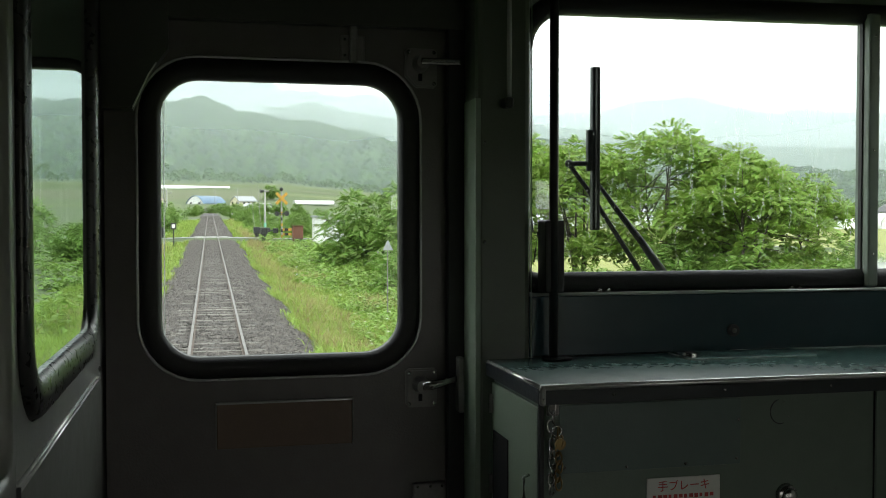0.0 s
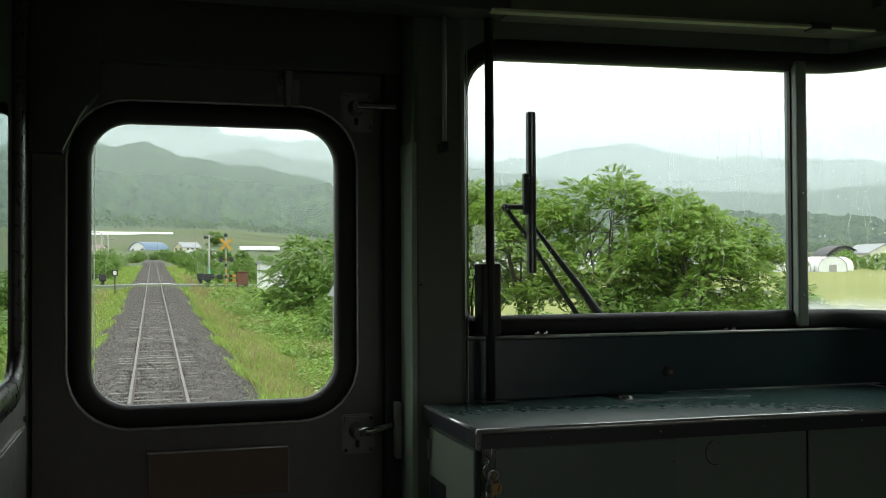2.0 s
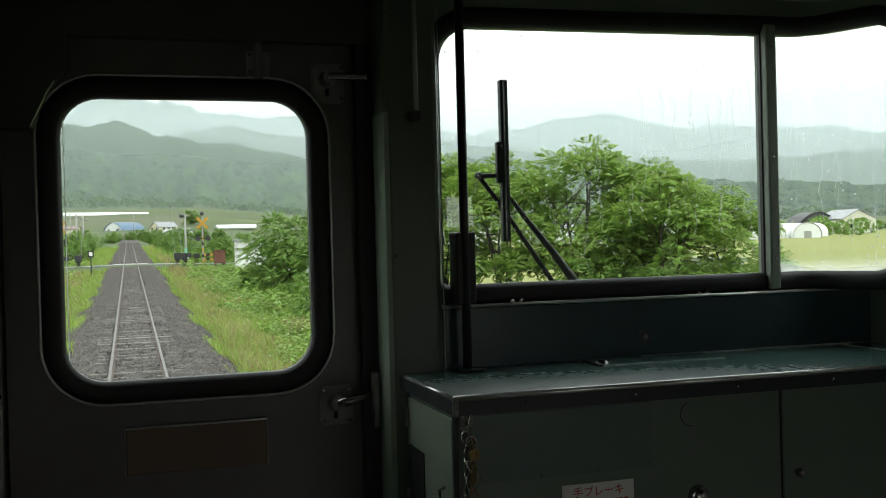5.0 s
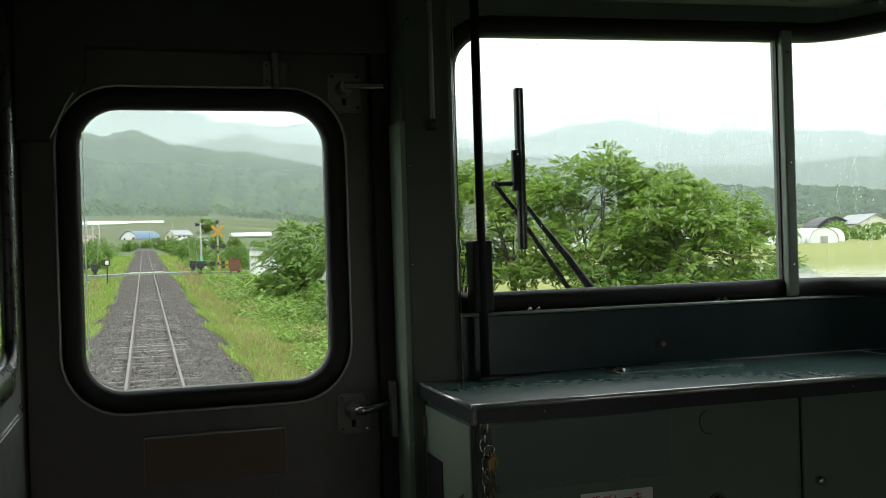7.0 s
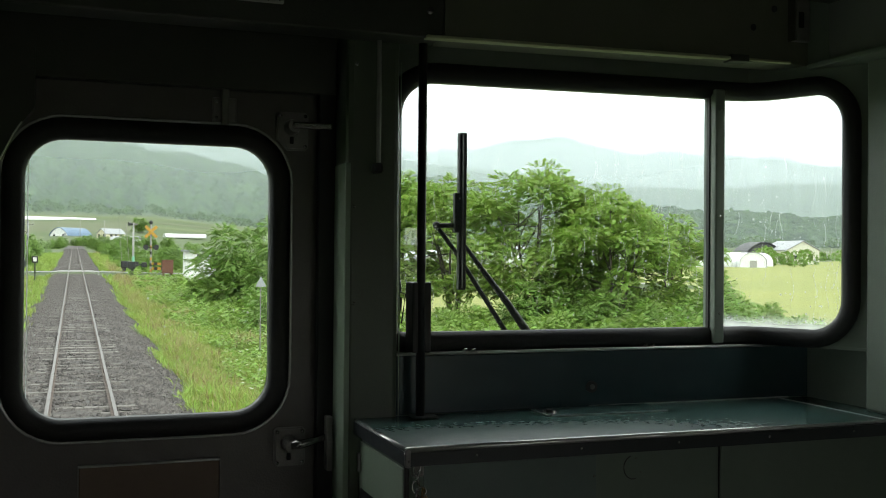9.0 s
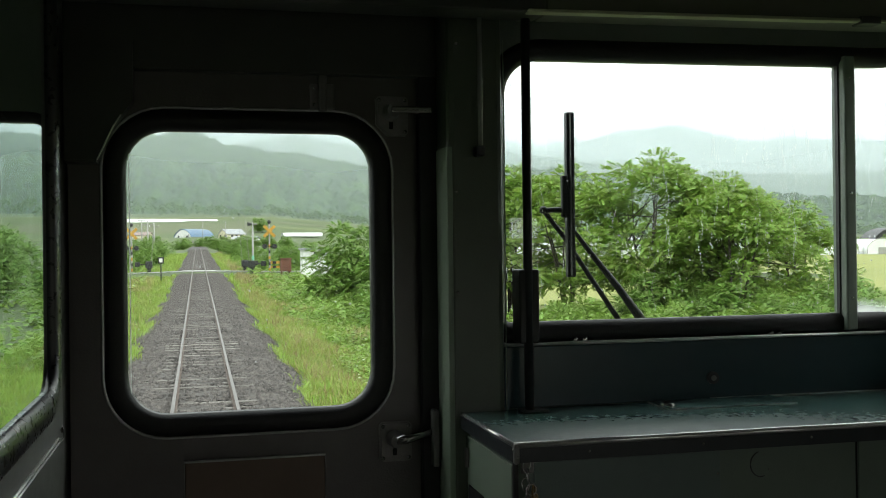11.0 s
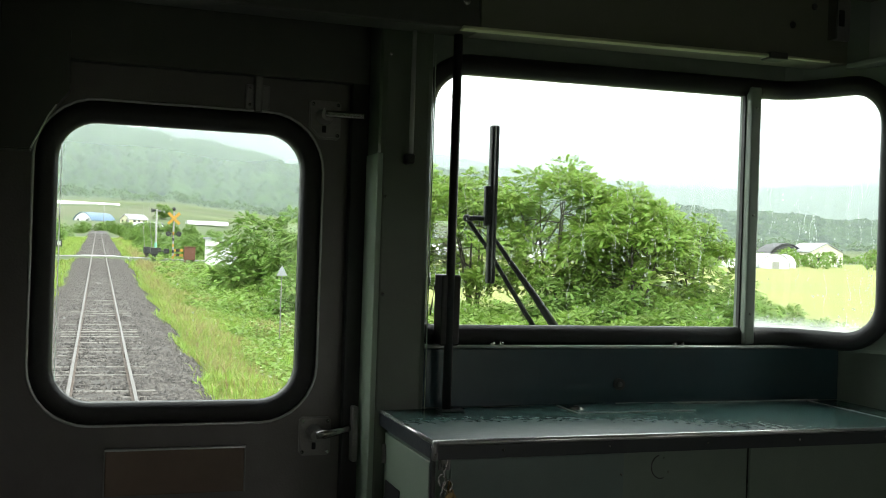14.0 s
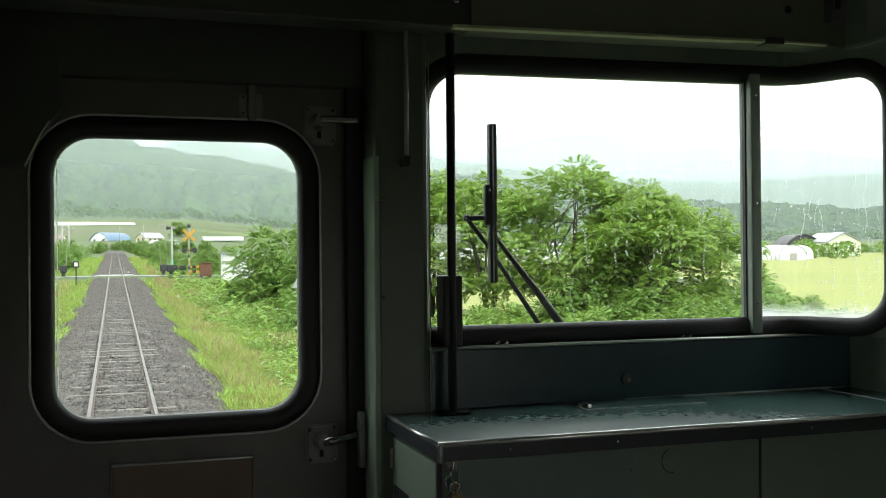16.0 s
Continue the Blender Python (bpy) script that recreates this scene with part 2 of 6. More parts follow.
# ---------- builders ----------
ORIGIN = {}


def thing(name, loc, label="", category="", group="", kind=""):
    """An empty at a thing's base; its parts hang under it."""
    ob = new(name)
    ob.location = loc
    ob.empty_display_size = 0.1
    ORIGIN[ob.name] = Vector(loc)
    return tagged(ob, label, category, group, kind)


def part(name, bm, mat, parent=None, label="", smooth=False):
    """Links a bmesh, given in world places, as one mesh object, under a thing or a part."""
    me = bpy.data.meshes.new(name)
    o = ORIGIN[parent.name] if parent else Vector((0, 0, 0))
    if o.length:
        bmesh.ops.translate(bm, verts=bm.verts, vec=-o)
    bmesh.ops.recalc_face_normals(bm, faces=bm.faces)
    bm.to_mesh(me)
    bm.free()
    for p in me.polygons:
        p.use_smooth = smooth
    me.materials.append(mat)
    ob = new(name, me)
    if parent:
        ob.parent = parent
    ORIGIN[ob.name] = o
    return tagged(ob, label)


def raw(name, verts, faces, mat, parent=None, smooth=False):
    """A mesh straight from arrays."""
    me = bpy.data.meshes.new(name)
    o = ORIGIN[parent.name] if parent else Vector((0, 0, 0))
    v = np.asarray(verts, dtype=float) - np.array(o)
    me.from_pydata(v.tolist(), [], faces if isinstance(faces, list) else faces.tolist())
    if smooth:
        me.polygons.foreach_set("use_smooth", [True] * len(me.polygons))
    me.materials.append(mat)
    ob = new(name, me)
    if parent:
        ob.parent = parent
    ORIGIN[ob.name] = o
    return ob


def box(x0, x1, y0, y1, z0, z1, bevel=0.0, bm=None):
    bm = bm or bmesh.new()
    made = bmesh.ops.create_cube(bm, size=1)["verts"]
    for v in made:
        v.co = Vector((x0 + (v.co.x + 0.5) * (x1 - x0), y0 + (v.co.y + 0.5) * (y1 - y0), z0 + (v.co.z + 0.5) * (z1 - z0)))
    if bevel:
        edges = {e for v in made for e in v.link_edges}
        bmesh.ops.bevel(bm, geom=list(edges), offset=bevel, segments=2, affect="EDGES", profile=0.5)
    return bm


def rod(a, b, r0, r1=None, seg=12, bm=None):
    """A tapered round bar from a to b."""
    bm = bm or bmesh.new()
    a, b = Vector(a), Vector(b)
    d = b - a
    m = Matrix.Translation((a + b) / 2) @ d.to_track_quat("Z", "Y").to_matrix().to_4x4()
    bmesh.ops.create_cone(bm, cap_ends=True, segments=seg, radius1=r0, radius2=r0 if r1 is None else r1, depth=d.length, matrix=m)
    return bm


def ball(c, r, bm=None, scale=(1, 1, 1), seg=10):
    bm = bm or bmesh.new()
    bmesh.ops.create_uvsphere(bm, u_segments=seg, v_segments=max(5, seg // 2 + 1), radius=r,
                              matrix=Matrix.Translation(c) @ Matrix.Diagonal((*scale, 1)))
    return bm


def tube(points, radii, seg=7, bm=None, closed=False):
    """A round bar bent through points."""
    bm = bm or bmesh.new()
    pts = [Vector(p) for p in points]
    rings = []
    for i, p in enumerate(pts):
        nxt = pts[(i + 1) % len(pts)] if closed or i < len(pts) - 1 else p
        prv = pts[i - 1] if closed or i else p
        q = (nxt - prv).normalized().to_track_quat("Z", "Y")
        r = radii[i] if isinstance(radii, (list, tuple)) else radii
        rings.append([bm.verts.new(p + q @ Vector((r * math.cos(k * math.tau / seg), r * math.sin(k * math.tau / seg), 0))) for k in range(seg)])
    for i in range(len(rings) if closed else len(rings) - 1):
        a, b = rings[i], rings[(i + 1) % len(rings)]
        for k in range(seg):
            bm.faces.new((a[k], a[(k + 1) % seg], b[(k + 1) % seg], b[k]))
    if not closed:
        bm.faces.new(rings[0])
        bm.faces.new(rings[-1])
    return bm


def rounded(u0, u1, z0, z1, r, n=8):
    """A rounded rectangle's loop; r is one radius or four (right top, left top, left bottom, right bottom)."""
    rs = r if isinstance(r, (list, tuple)) else (r,) * 4
    out = []
    for k, (u, z, su, sz) in enumerate(((u1, z1, -1, -1), (u0, z1, 1, -1), (u0, z0, 1, 1), (u1, z0, -1, 1))):
        q = max(rs[k], 1e-4)
        for j in range(n + 1):
            a = math.pi / 2 * (k + j / n)
            out.append((u + su * q + q * math.cos(a), z + sz * q + q * math.sin(a)))
    return out


def flat_map(y):
    """The plane y: (u, off, z) to the world, off outwards."""
    return lambda u, off, z: Vector((u, y + off, z))


def plate(u0, u1, z0, z1, hole, r, thick, place, n=8, steps=()):
    """A panel with a rounded hole through it; place maps (u, off, z) to the world."""
    bm = bmesh.new()
    inner = rounded(*hole, r, n)
    outer = []
    for k in range(4):
        cu, cz = ((u1, z1), (u0, z1), (u0, z0), (u1, z0))[k]
        for j in range(n + 1):
            iu, iz = inner[k * (n + 1) + j]
            first = (cu, iz) if k % 2 == 0 else (iu, cz)
            last = (iu, cz) if k % 2 == 0 else (cu, iz)
            f = j / n * 2
            a, b, g = (first, (cu, cz), f) if f <= 1 else ((cu, cz), last, f - 1)
            outer.append((a[0] + (b[0] - a[0]) * g, a[1] + (b[1] - a[1]) * g))

    def fill(loop):
        """More points along the straight sides, so that a bent panel stays smooth."""
        if not steps:
            return loop
        res = []
        for i, p in enumerate(loop):
            q = loop[(i + 1) % len(loop)]
            res.append(p)
            if i % (n + 1) == n:
                for s in range(1, steps[0]):
                    res.append((p[0] + (q[0] - p[0]) * s / steps[0], p[1] + (q[1] - p[1]) * s / steps[0]))
        return res
    inner, outer = fill(inner), fill(outer)
    rings = []
    for loop, off in ((inner, 0), (outer, 0), (outer, thick), (inner, thick)):
        rings.append([bm.verts.new(place(u, off, z)) for u, z in loop])
    for a, b in ((0, 1), (1, 2), (2, 3), (3, 0)):
        for i in range(len(inner)):
            j = (i + 1) % len(inner)
            bm.faces.new((rings[a][i], rings[a][j], rings[b][j], rings[b][i]))
    return bm


def gasket(hole, r, profile, place, n=8, steps=6):
    """A moulding round a rounded opening: profile is a closed list of (outwards from the hole, off)."""
    bm = bmesh.new()
    u0, u1, z0, z1 = hole
    rings = []
    for d, off in profile:
        rs = tuple(max(q + d, 0.003) for q in r) if isinstance(r, (list, tuple)) else max(r + d, 0.003)
        loop, res = rounded(u0 - d, u1 + d, z0 - d, z1 + d, rs, n), []
        for i, p in enumerate(loop):
            q = loop[(i + 1) % len(loop)]
            res.append(p)
            if i % (n + 1) == n:
                for s in range(1, steps):
                    res.append((p[0] + (q[0] - p[0]) * s / steps, p[1] + (q[1] - p[1]) * s / steps))
        rings.append([bm.verts.new(place(u, off, z)) for u, z in res])
    for a in range(len(rings)):
        b = (a + 1) % len(rings)
        for i in range(len(rings[0])):
            j = (i + 1) % len(rings[0])
            bm.faces.new((rings[a][i], rings[a][j], rings[b][j], rings[b][i]))
    return bm


def pane(hole, r, place, n=8, cuts=1, off=0.0, thick=0.005):
    """A glass sheet with rounded corners; cuts along u so that it can bend."""
    bm = bmesh.new()
    loop = rounded(*hole, r, n)
    us = sorted({round(u, 5) for u, _ in loop} | {hole[0] + (hole[1] - hole[0]) * k / cuts for k in range(cuts + 1)})

    def span(u):
        zs = []
        for i, (a, za) in enumerate(loop):
            b, zb = loop[(i + 1) % len(loop)]
            if min(a, b) - 1e-6 <= u <= max(a, b) + 1e-6:
                if abs(a - b) < 1e-7:
                    zs += [za, zb]
                else:
                    zs.append(za + (zb - za) * (u - a) / (b - a))
        return min(zs), max(zs)
    cols = []
    for u in us:
        lo, hi = span(u)
        cols.append([bm.verts.new(place(u, off, lo)), bm.verts.new(place(u, off, hi)),
                     bm.verts.new(place(u, off + thick, lo)), bm.verts.new(place(u, off + thick, hi))])
    for a, b in zip(cols, cols[1:]):
        bm.faces.new((a[0], b[0], b[1], a[1]))
        bm.faces.new((a[2], b[2], b[3], a[3]))
        bm.faces.new((a[0], b[0], b[2], a[2]))
        bm.faces.new((a[1], b[1], b[3], a[3]))
    return bm


def ribbon(x0, x1, y, z0, z1):
    bm = bmesh.new()
    bm.faces.new([bm.verts.new(c) for c in ((x0, y, z0), (x1, y, z0), (x1, y, z1), (x0, y, z1))])
    return bm


def screw(x, y, z, r=0.004, axis="y"):
    """A domed screw head."""
    sc = {"y": (1, 0.5, 1), "x": (0.5, 1, 1), "z": (1, 1, 0.5)}[axis]
    return ball((x, y, z), r, None, sc, 8)


# ---------- the cab: shell ----------
FLOOR_Z, CEIL_Z, SIDE, CT_Z = -0.12, 2.32, 1.48, 1.204
GY = 2.12                                  # plane of the end windows
BEND, BEND_R, BEND_A = 1.29, 0.07, radians(65)


def corner_map(u, off, z):
    """Along the end wall, then round the bent corner; off outwards. The window's head climbs a little towards the corner."""
    z += (-0.005 + 0.01 * min(max((u - 0.47) / 0.75, 0), 1)) * min(max((z - 1.45) / 0.4, 0), 1)
    if u <= BEND:
        return Vector((u, GY + off, z))
    a = min((u - BEND) / BEND_R, BEND_A)
    rest = max(0.0, u - BEND - BEND_R * BEND_A)
    x = BEND + BEND_R * math.sin(a) + rest * math.cos(a) + off * math.sin(a)
    y = GY - BEND_R * (1 - math.cos(a)) - rest * math.sin(a) + off * math.cos(a)
    return Vector((x, y, z))


tagged(part("floor", box(-SIDE, SIDE, -6.0, 2.25, FLOOR_Z - 0.06, FLOOR_Z), FLOOR), "dark sheet floor of the railcar", "floor", kind="structure")
bm = bmesh.new()
section = [(-SIDE - 0.02, 2.02), (-1.3, 2.17), (-1.0, 2.27), (-0.5, CEIL_Z), (0.5, CEIL_Z), (1.0, 2.27), (1.3, 2.17), (SIDE + 0.02, 2.02)]
lo = [[bm.verts.new((x, y, z)) for x, z in section] for y in (-6.0, 2.25)]
hi = [[bm.verts.new((x, y, z + 0.05)) for x, z in section] for y in (-6.0, 2.25)]
for row in (lo, hi):
    for k in range(len(section) - 1):
        bm.faces.new((row[0][k], row[0][k + 1], row[1][k + 1], row[1][k]))
tagged(part("ceiling", bm, CEILING, smooth=True), "curved painted ceiling of the railcar, its colour darkened for shadow", "ceiling", kind="structure")


def side_wall(name, s):
    """A side wall with the saloon's windows behind the camera."""
    bm = bmesh.new()
    x0, x1 = sorted((s * SIDE, s * (SIDE + 0.06)))
    edges = [2.25, -0.6, -1.9, -2.3, -3.6, -4.0, -5.3, -6.0]
    for k in range(len(edges) - 1):
        if k % 2 == 0:
            box(x0, x1, edges[k + 1], edges[k] if k else (1.9 if s > 0 else 2.25), FLOOR_Z, 2.1, 0, bm)
        else:
            box(x0, x1, edges[k + 1], edges[k], FLOOR_Z, 0.8, 0, bm)
            box(x0, x1, edges[k + 1], edges[k], 1.72, 2.1, 0, bm)
    return tagged(part(name, bm, SALOON), "painted steel side wall of the railcar", "wall", kind="structure")


side_wall("wall_right", 1)
side_wall("wall_left", -1)
tagged(part("wall_back", box(-SIDE, SIDE, -6.06, -6.0, FLOOR_Z, 2.35), SALOON), "plain far end wall of the railcar saloon", "wall", kind="structure")

# Added beam, out of view: blocks high saloon light so the cab's top stays dark.
tagged(part("wall_cab_back", box(-SIDE + 0.002, SIDE - 0.002, -0.5, -0.44, 1.66, 2.17), SALOON), "added unseen beam that keeps high saloon light off the header", "wall", kind="structure")

# end wall beside the door, with the bent corner window
HOLE_R = (0.468, 1.545, 1.362, 1.891)
RAD_R = (0.075, 0.085, 0.02, 0.075)
wall_end = tagged(part("wall_end", plate(0.44, 1.62, 1.329, 2.3, HOLE_R, RAD_R, 0.05, corner_map, 8, (24,)), PAINT_GREEN),
                  "grey-green painted end wall with wrap-round window opening", "wall", kind="structure")
tagged(part("wall_end_lower", box(0.466, 1.4795, 2.1195, 2.17, FLOOR_Z, 1.3275), PAINT_GREEN), "grey-green end wall below the window", "wall", kind="structure")
tagged(part("wall_corner", box(1.48, 1.56, 1.9005, 2.17, FLOOR_Z, 1.3275), PAINT_GREEN), "grey-green corner wall below the bent window", "wall", kind="structure")
bm = bmesh.new()
g = bmesh.ops.extrude_face_region(bm, geom=[bm.faces.new([bm.verts.new((x, y, 1.3285)) for x, y in ((1.3, 2.1185), (1.479, 2.1185), (1.479, 1.86), (1.452, 1.86), (1.35, 2.085))])])
bmesh.ops.translate(bm, verts=[v for v in g["geom"] if isinstance(v, bmesh.types.BMVert)], vec=(0, 0, 0.006))
tagged(part("corner_sill", bm, PAINT_GREEN), "grey-green sill under the bent corner pane", "sill", kind="structure")
win1 = thing("window_1", (0.9, GY, 1.36), "end window in black rubber with a flat pane and a bent corner pane", "window", kind="structure")
part("window_gasket", gasket(HOLE_R, RAD_R, [(-0.006, 0.012), (-0.006, -0.006), (0.004, -0.016), (0.026, -0.016), (0.034, -0.006), (0.034, 0.002), (0.004, 0.012)], corner_map, 8, 24),
     RUBBER, win1, "thick black rubber window seal", True)
arc = [(0.4795, 2.124, 1.385), (0.4795, 2.124, 1.6), (0.4795, 2.124, 1.81)] + [(0.5485 - 0.069 * math.cos(q), 2.124, 1.81 + 0.07 * math.sin(q)) for q in [radians(12 * k) for k in range(1, 8)]]
part("seal_strip", tube(arc, 0.0011, 6), RUBBER, win1, "thin black inner strip of the seal", True)
main_pane = part("pane", pane((0.467, 1.222, 1.361, 1.892), (0.003, 0.085, 0.02, 0.003), corner_map, 8, 2, 0.002), GLASS, win1, "rain-spotted flat glass pane")
FOGGED = glass_material("misted_glass")
fn, fl = FOGGED.node_tree.nodes, FOGGED.node_tree.links
f_geo, f_sep, f_rng, f_ns, f_add = (fn.new("ShaderNode" + k) for k in ("NewGeometry", "SeparateXYZ", "MapRange", "TexNoise", "Math"))
f_tl, f_mx = fn.new("ShaderNodeBsdfTranslucent"), fn.new("ShaderNodeMixShader")
f_tl.inputs[0].default_value = (0.9, 0.94, 0.95, 1)
f_ns.inputs["Scale"].default_value = 6
f_add.operation = "MULTIPLY_ADD"
f_add.inputs[1].default_value = -0.06
f_rng.interpolation_type = "SMOOTHSTEP"
for key, value in (("From Min", 1.378), ("From Max", 1.322), ("To Min", 0.004), ("To Max", 0.6)):
    f_rng.inputs[key].default_value = value
fl.new(f_geo.outputs["Position"], f_sep.inputs[0])
fl.new(f_geo.outputs["Position"], f_ns.inputs["Vector"])
fl.new(f_ns.outputs[0], f_add.inputs[0])
fl.new(f_sep.outputs["Z"], f_add.inputs[2])
fl.new(f_add.outputs[0], f_rng.inputs["Value"])
fl.new(f_rng.outputs[0], f_mx.inputs[0])
fl.new(fn["Material Output"].inputs["Surface"].links[0].from_socket, f_mx.inputs[1])
fl.new(f_tl.outputs[0], f_mx.inputs[2])
fl.new(f_mx.outputs[0], fn["Material Output"].inputs["Surface"])
side_pane = part("pane", pane((1.222, 1.546, 1.361, 1.892), (0.075, 0.003, 0.003, 0.075), corner_map, 8, 24, 0.002), FOGGED, win1, "bent corner pane misted along its lower edge")
for p in (main_pane, side_pane):
    p.visible_shadow = False
bm = box(1.2145, 1.2405, 2.092, 2.118, 1.332, 1.908, 0.004)
box(1.217, 1.234, 2.118, 2.14, 1.36, 1.895, 0, bm)
divider = part("mullion", bm, PAINT_GREEN, win1, "grey-green painted mullion")
for z in (1.40, 1.62, 1.86):
    part("screw", screw(1.227, 2.092, z, 0.003), STEEL, divider)
part("mullion_edge", box(1.2115, 1.2142, 2.112, 2.124, 1.36, 1.89, 0.001), RUBBER, win1, "black rubber strip beside the mullion")

# left end window, behind the partition, with its blind half down
HOLE_L = (-1.22, -0.352, 1.16, 1.745)
tagged(part("wall_end", plate(-SIDE, -0.3455, FLOOR_Z, 2.3, HOLE_L, 0.035, 0.05, flat_map(2.12)), PAINT_GREEN), "end wall of the driver's side with window opening", "wall", kind="structure")
win2 = thing("window_2", (-0.8, 2.12, 1.16), "driver's end window in black rubber", "window", kind="structure")
part("window_gasket", gasket(HOLE_L, 0.035, [(-0.003, 0.012), (-0.003, -0.003), (0.012, -0.01), (0.016, 0.002), (0.003, 0.012)], flat_map(2.12)), RUBBER, win2, smooth=True)
p = part("pane", pane((-1.222, -0.35, 1.158, 1.747), 0.035, flat_map(2.12)), GLASS, win2)
p.visible_shadow = False

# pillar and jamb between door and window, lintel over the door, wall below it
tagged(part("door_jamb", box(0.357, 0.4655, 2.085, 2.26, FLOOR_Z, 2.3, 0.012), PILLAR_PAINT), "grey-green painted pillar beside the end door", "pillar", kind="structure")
# Paler plates over the pillar's left face paint the light it catches.
tagged(part("pillar_trim", box(0.3535, 0.3566, 2.0852, 2.17, FLOOR_Z, 1.705, 0, box(0.3535, 0.364, 2.0812, 2.0848, FLOOR_Z, 1.705, 0.0016)), LIGHT_GREEN), "light green strip standing for the lit side of the pillar", "trim", kind="structure")
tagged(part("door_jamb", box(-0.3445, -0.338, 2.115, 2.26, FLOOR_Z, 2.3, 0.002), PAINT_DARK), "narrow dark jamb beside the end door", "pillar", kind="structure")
tagged(part("lintel", box(-0.337, 0.356, 2.17, 2.199, 1.85, 2.3, 0.003), PAINT_DARK), "steel lintel above the end door, its colour darkened for shade", "lintel", kind="structure")

# Black strip that paints the shade in the gap between door and pillar.
tagged(part("door_seal", box(0.321, 0.3568, 2.172, 2.1985, FLOOR_Z, 1.92, 0.003), RUBBER), "black strip standing for the shaded gap along the door pillar", "seal", kind="structure")
tagged(part("door_stop", box(-0.3445, -0.32, 2.236, 2.262, FLOOR_Z, 1.9), PAINT_DARK), "dark stop behind the door's edge", "frame", kind="structure")
tagged(part("door_stop", box(0.34, 0.358, 2.236, 2.262, FLOOR_Z, 1.9), PAINT_DARK), "dark stop behind the door's edge", "frame", kind="structure")
tagged(part("door_stop", box(-0.3445, 0.358, 2.236, 2.262, 1.84, 2.3), PAINT_DARK), "dark plate above the door", "frame", kind="structure")
# The bead's pale colour stands for window light along the pillar's right edge.
tagged(part("pillar_bead", rod((0.4662, 2.0842, CT_Z), (0.4662, 2.0842, 1.91), 0.0012, seg=8), LIGHT_GREEN), "thin bead along the pillar's edge, pale for the window light on it", "trim", kind="structure")
# header panel over door and window with its worn lower lip
header = thing("header_panel", (0.5, 2.02, 1.95), "equipment panel under the ceiling, darkened for shade, with a worn lower lip", "panel", kind="structure")


def hung(bm):
    """The header's lower edge climbs a little towards the corner."""
    for v in bm.verts:
        if v.co.z < 2.0:
            v.co.z += -0.008 + 0.012 * min(max((v.co.x - 0.47) / 0.75, 0), 1)
    return bm


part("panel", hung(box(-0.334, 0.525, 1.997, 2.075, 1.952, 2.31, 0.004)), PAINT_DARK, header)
part("panel", hung(box(0.527, 1.41, 2.0, 2.075, 1.952, 2.31, 0.003)), HEADER_PAINT, header, "grey-green panel over the window")
part("lip", hung(box(0.488, 1.18, 1.989, 2.012, 1.95, 1.957, 0.002)), CREAM, header, "worn pale green lower lip")
part("lip", hung(box(1.226, 1.34, 1.992, 2.012, 1.9515, 1.957, 0.002)), CREAM, header, "worn pale green lower lip")
part("joint_cover", hung(box(1.18, 1.226, 1.986, 2.02, 1.946, 1.962, 0.003)), PAINT_DARK, header)
part("bolt", screw(0.497, 1.997, 1.997, 0.008), STEEL, header, "steel bolt head")
for x, z in ((1.245, 2.03), (1.3, 2.075)):
    part("bolt", screw(x, 2.0, z, 0.008), BLACK, header, "dark bolt head")
bm = box(1.411, 1.479, 1.3, 1.9985, 1.9575, 2.16, 0.004)
part("side_lip", box(1.38, 1.479, 1.2, 1.99, 1.945, 1.957, 0.003), PAINT_GREEN, header, "worn pale green lip along the side")
part("side_panel", bm, PAINT_WALL, header, "paler panel along the side wall")
bracket = thing("wall_bracket", (1.362, 1.99, 2.04), "steel bracket plate with a slot on the header panel", "bracket")
part("plate", box(1.339, 1.385, 1.985, 1.999, 2.005, 2.1, 0.004), DULL_STEEL, bracket)
part("slot", box(1.352, 1.366, 1.982, 1.9845, 2.035, 2.07, 0.001), VOID, bracket, "dark slot")
part("flange", box(1.335, 1.339, 1.972, 1.999, 2.005, 2.1, 0.001), STEEL, bracket, "bright folded edge")

# instruction plate with an arrow, over the door
plate_sign = thing("direction_sign", (0.115, 1.995, 2.03), "white enamel notice plate with a black arrow above the door", "sign")
part("plate", box(0.02, 0.212, 1.993, 1.999, 1.982, 2.09, 0.003), WHITE_PLATE, plate_sign)
bm = bmesh.new()
f = [bm.verts.new((x, 1.9929, z)) for x, z in ((0.183, 1.985), (0.199, 2.003), (0.19, 2.003), (0.19, 2.06), (0.176, 2.06), (0.176, 2.003), (0.167, 2.003))]
g = bmesh.ops.extrude_face_region(bm, geom=[bm.faces.new(f)])
bmesh.ops.translate(bm, verts=[v for v in g["geom"] if isinstance(v, bmesh.types.BMVert)], vec=(0, -0.0014, 0))
part("arrow", bm, BLACK_INK, plate_sign, "black arrow")
for k, (x0, x1) in enumerate(((0.075, 0.15), (0.072, 0.152), (0.085, 0.14))):
    part("text_bar", box(x0, x1, 1.9915, 1.9929, 1.992 + 0.022 * k, 2.0 + 0.022 * k), BLACK_INK, plate_sign)
for x in (0.028, 0.205):
    part("screw", screw(x, 1.9925, 1.99, 0.004), STEEL, plate_sign)

# ---------- the end door ----------
DOOR = (-0.334, 0.352)
door = thing("door_1", (0.0, 2.2, FLOOR_Z), "grey painted end door with a large round-cornered window", "door", kind="structure")
WIN = (-0.236, 0.231, 1.204, 1.744)
leaf = part("leaf", plate(DOOR[0], DOOR[1], FLOOR_Z + 0.02, 1.855, WIN, 0.075, 0.035, flat_map(2.2)), PAINT_DOOR, door)
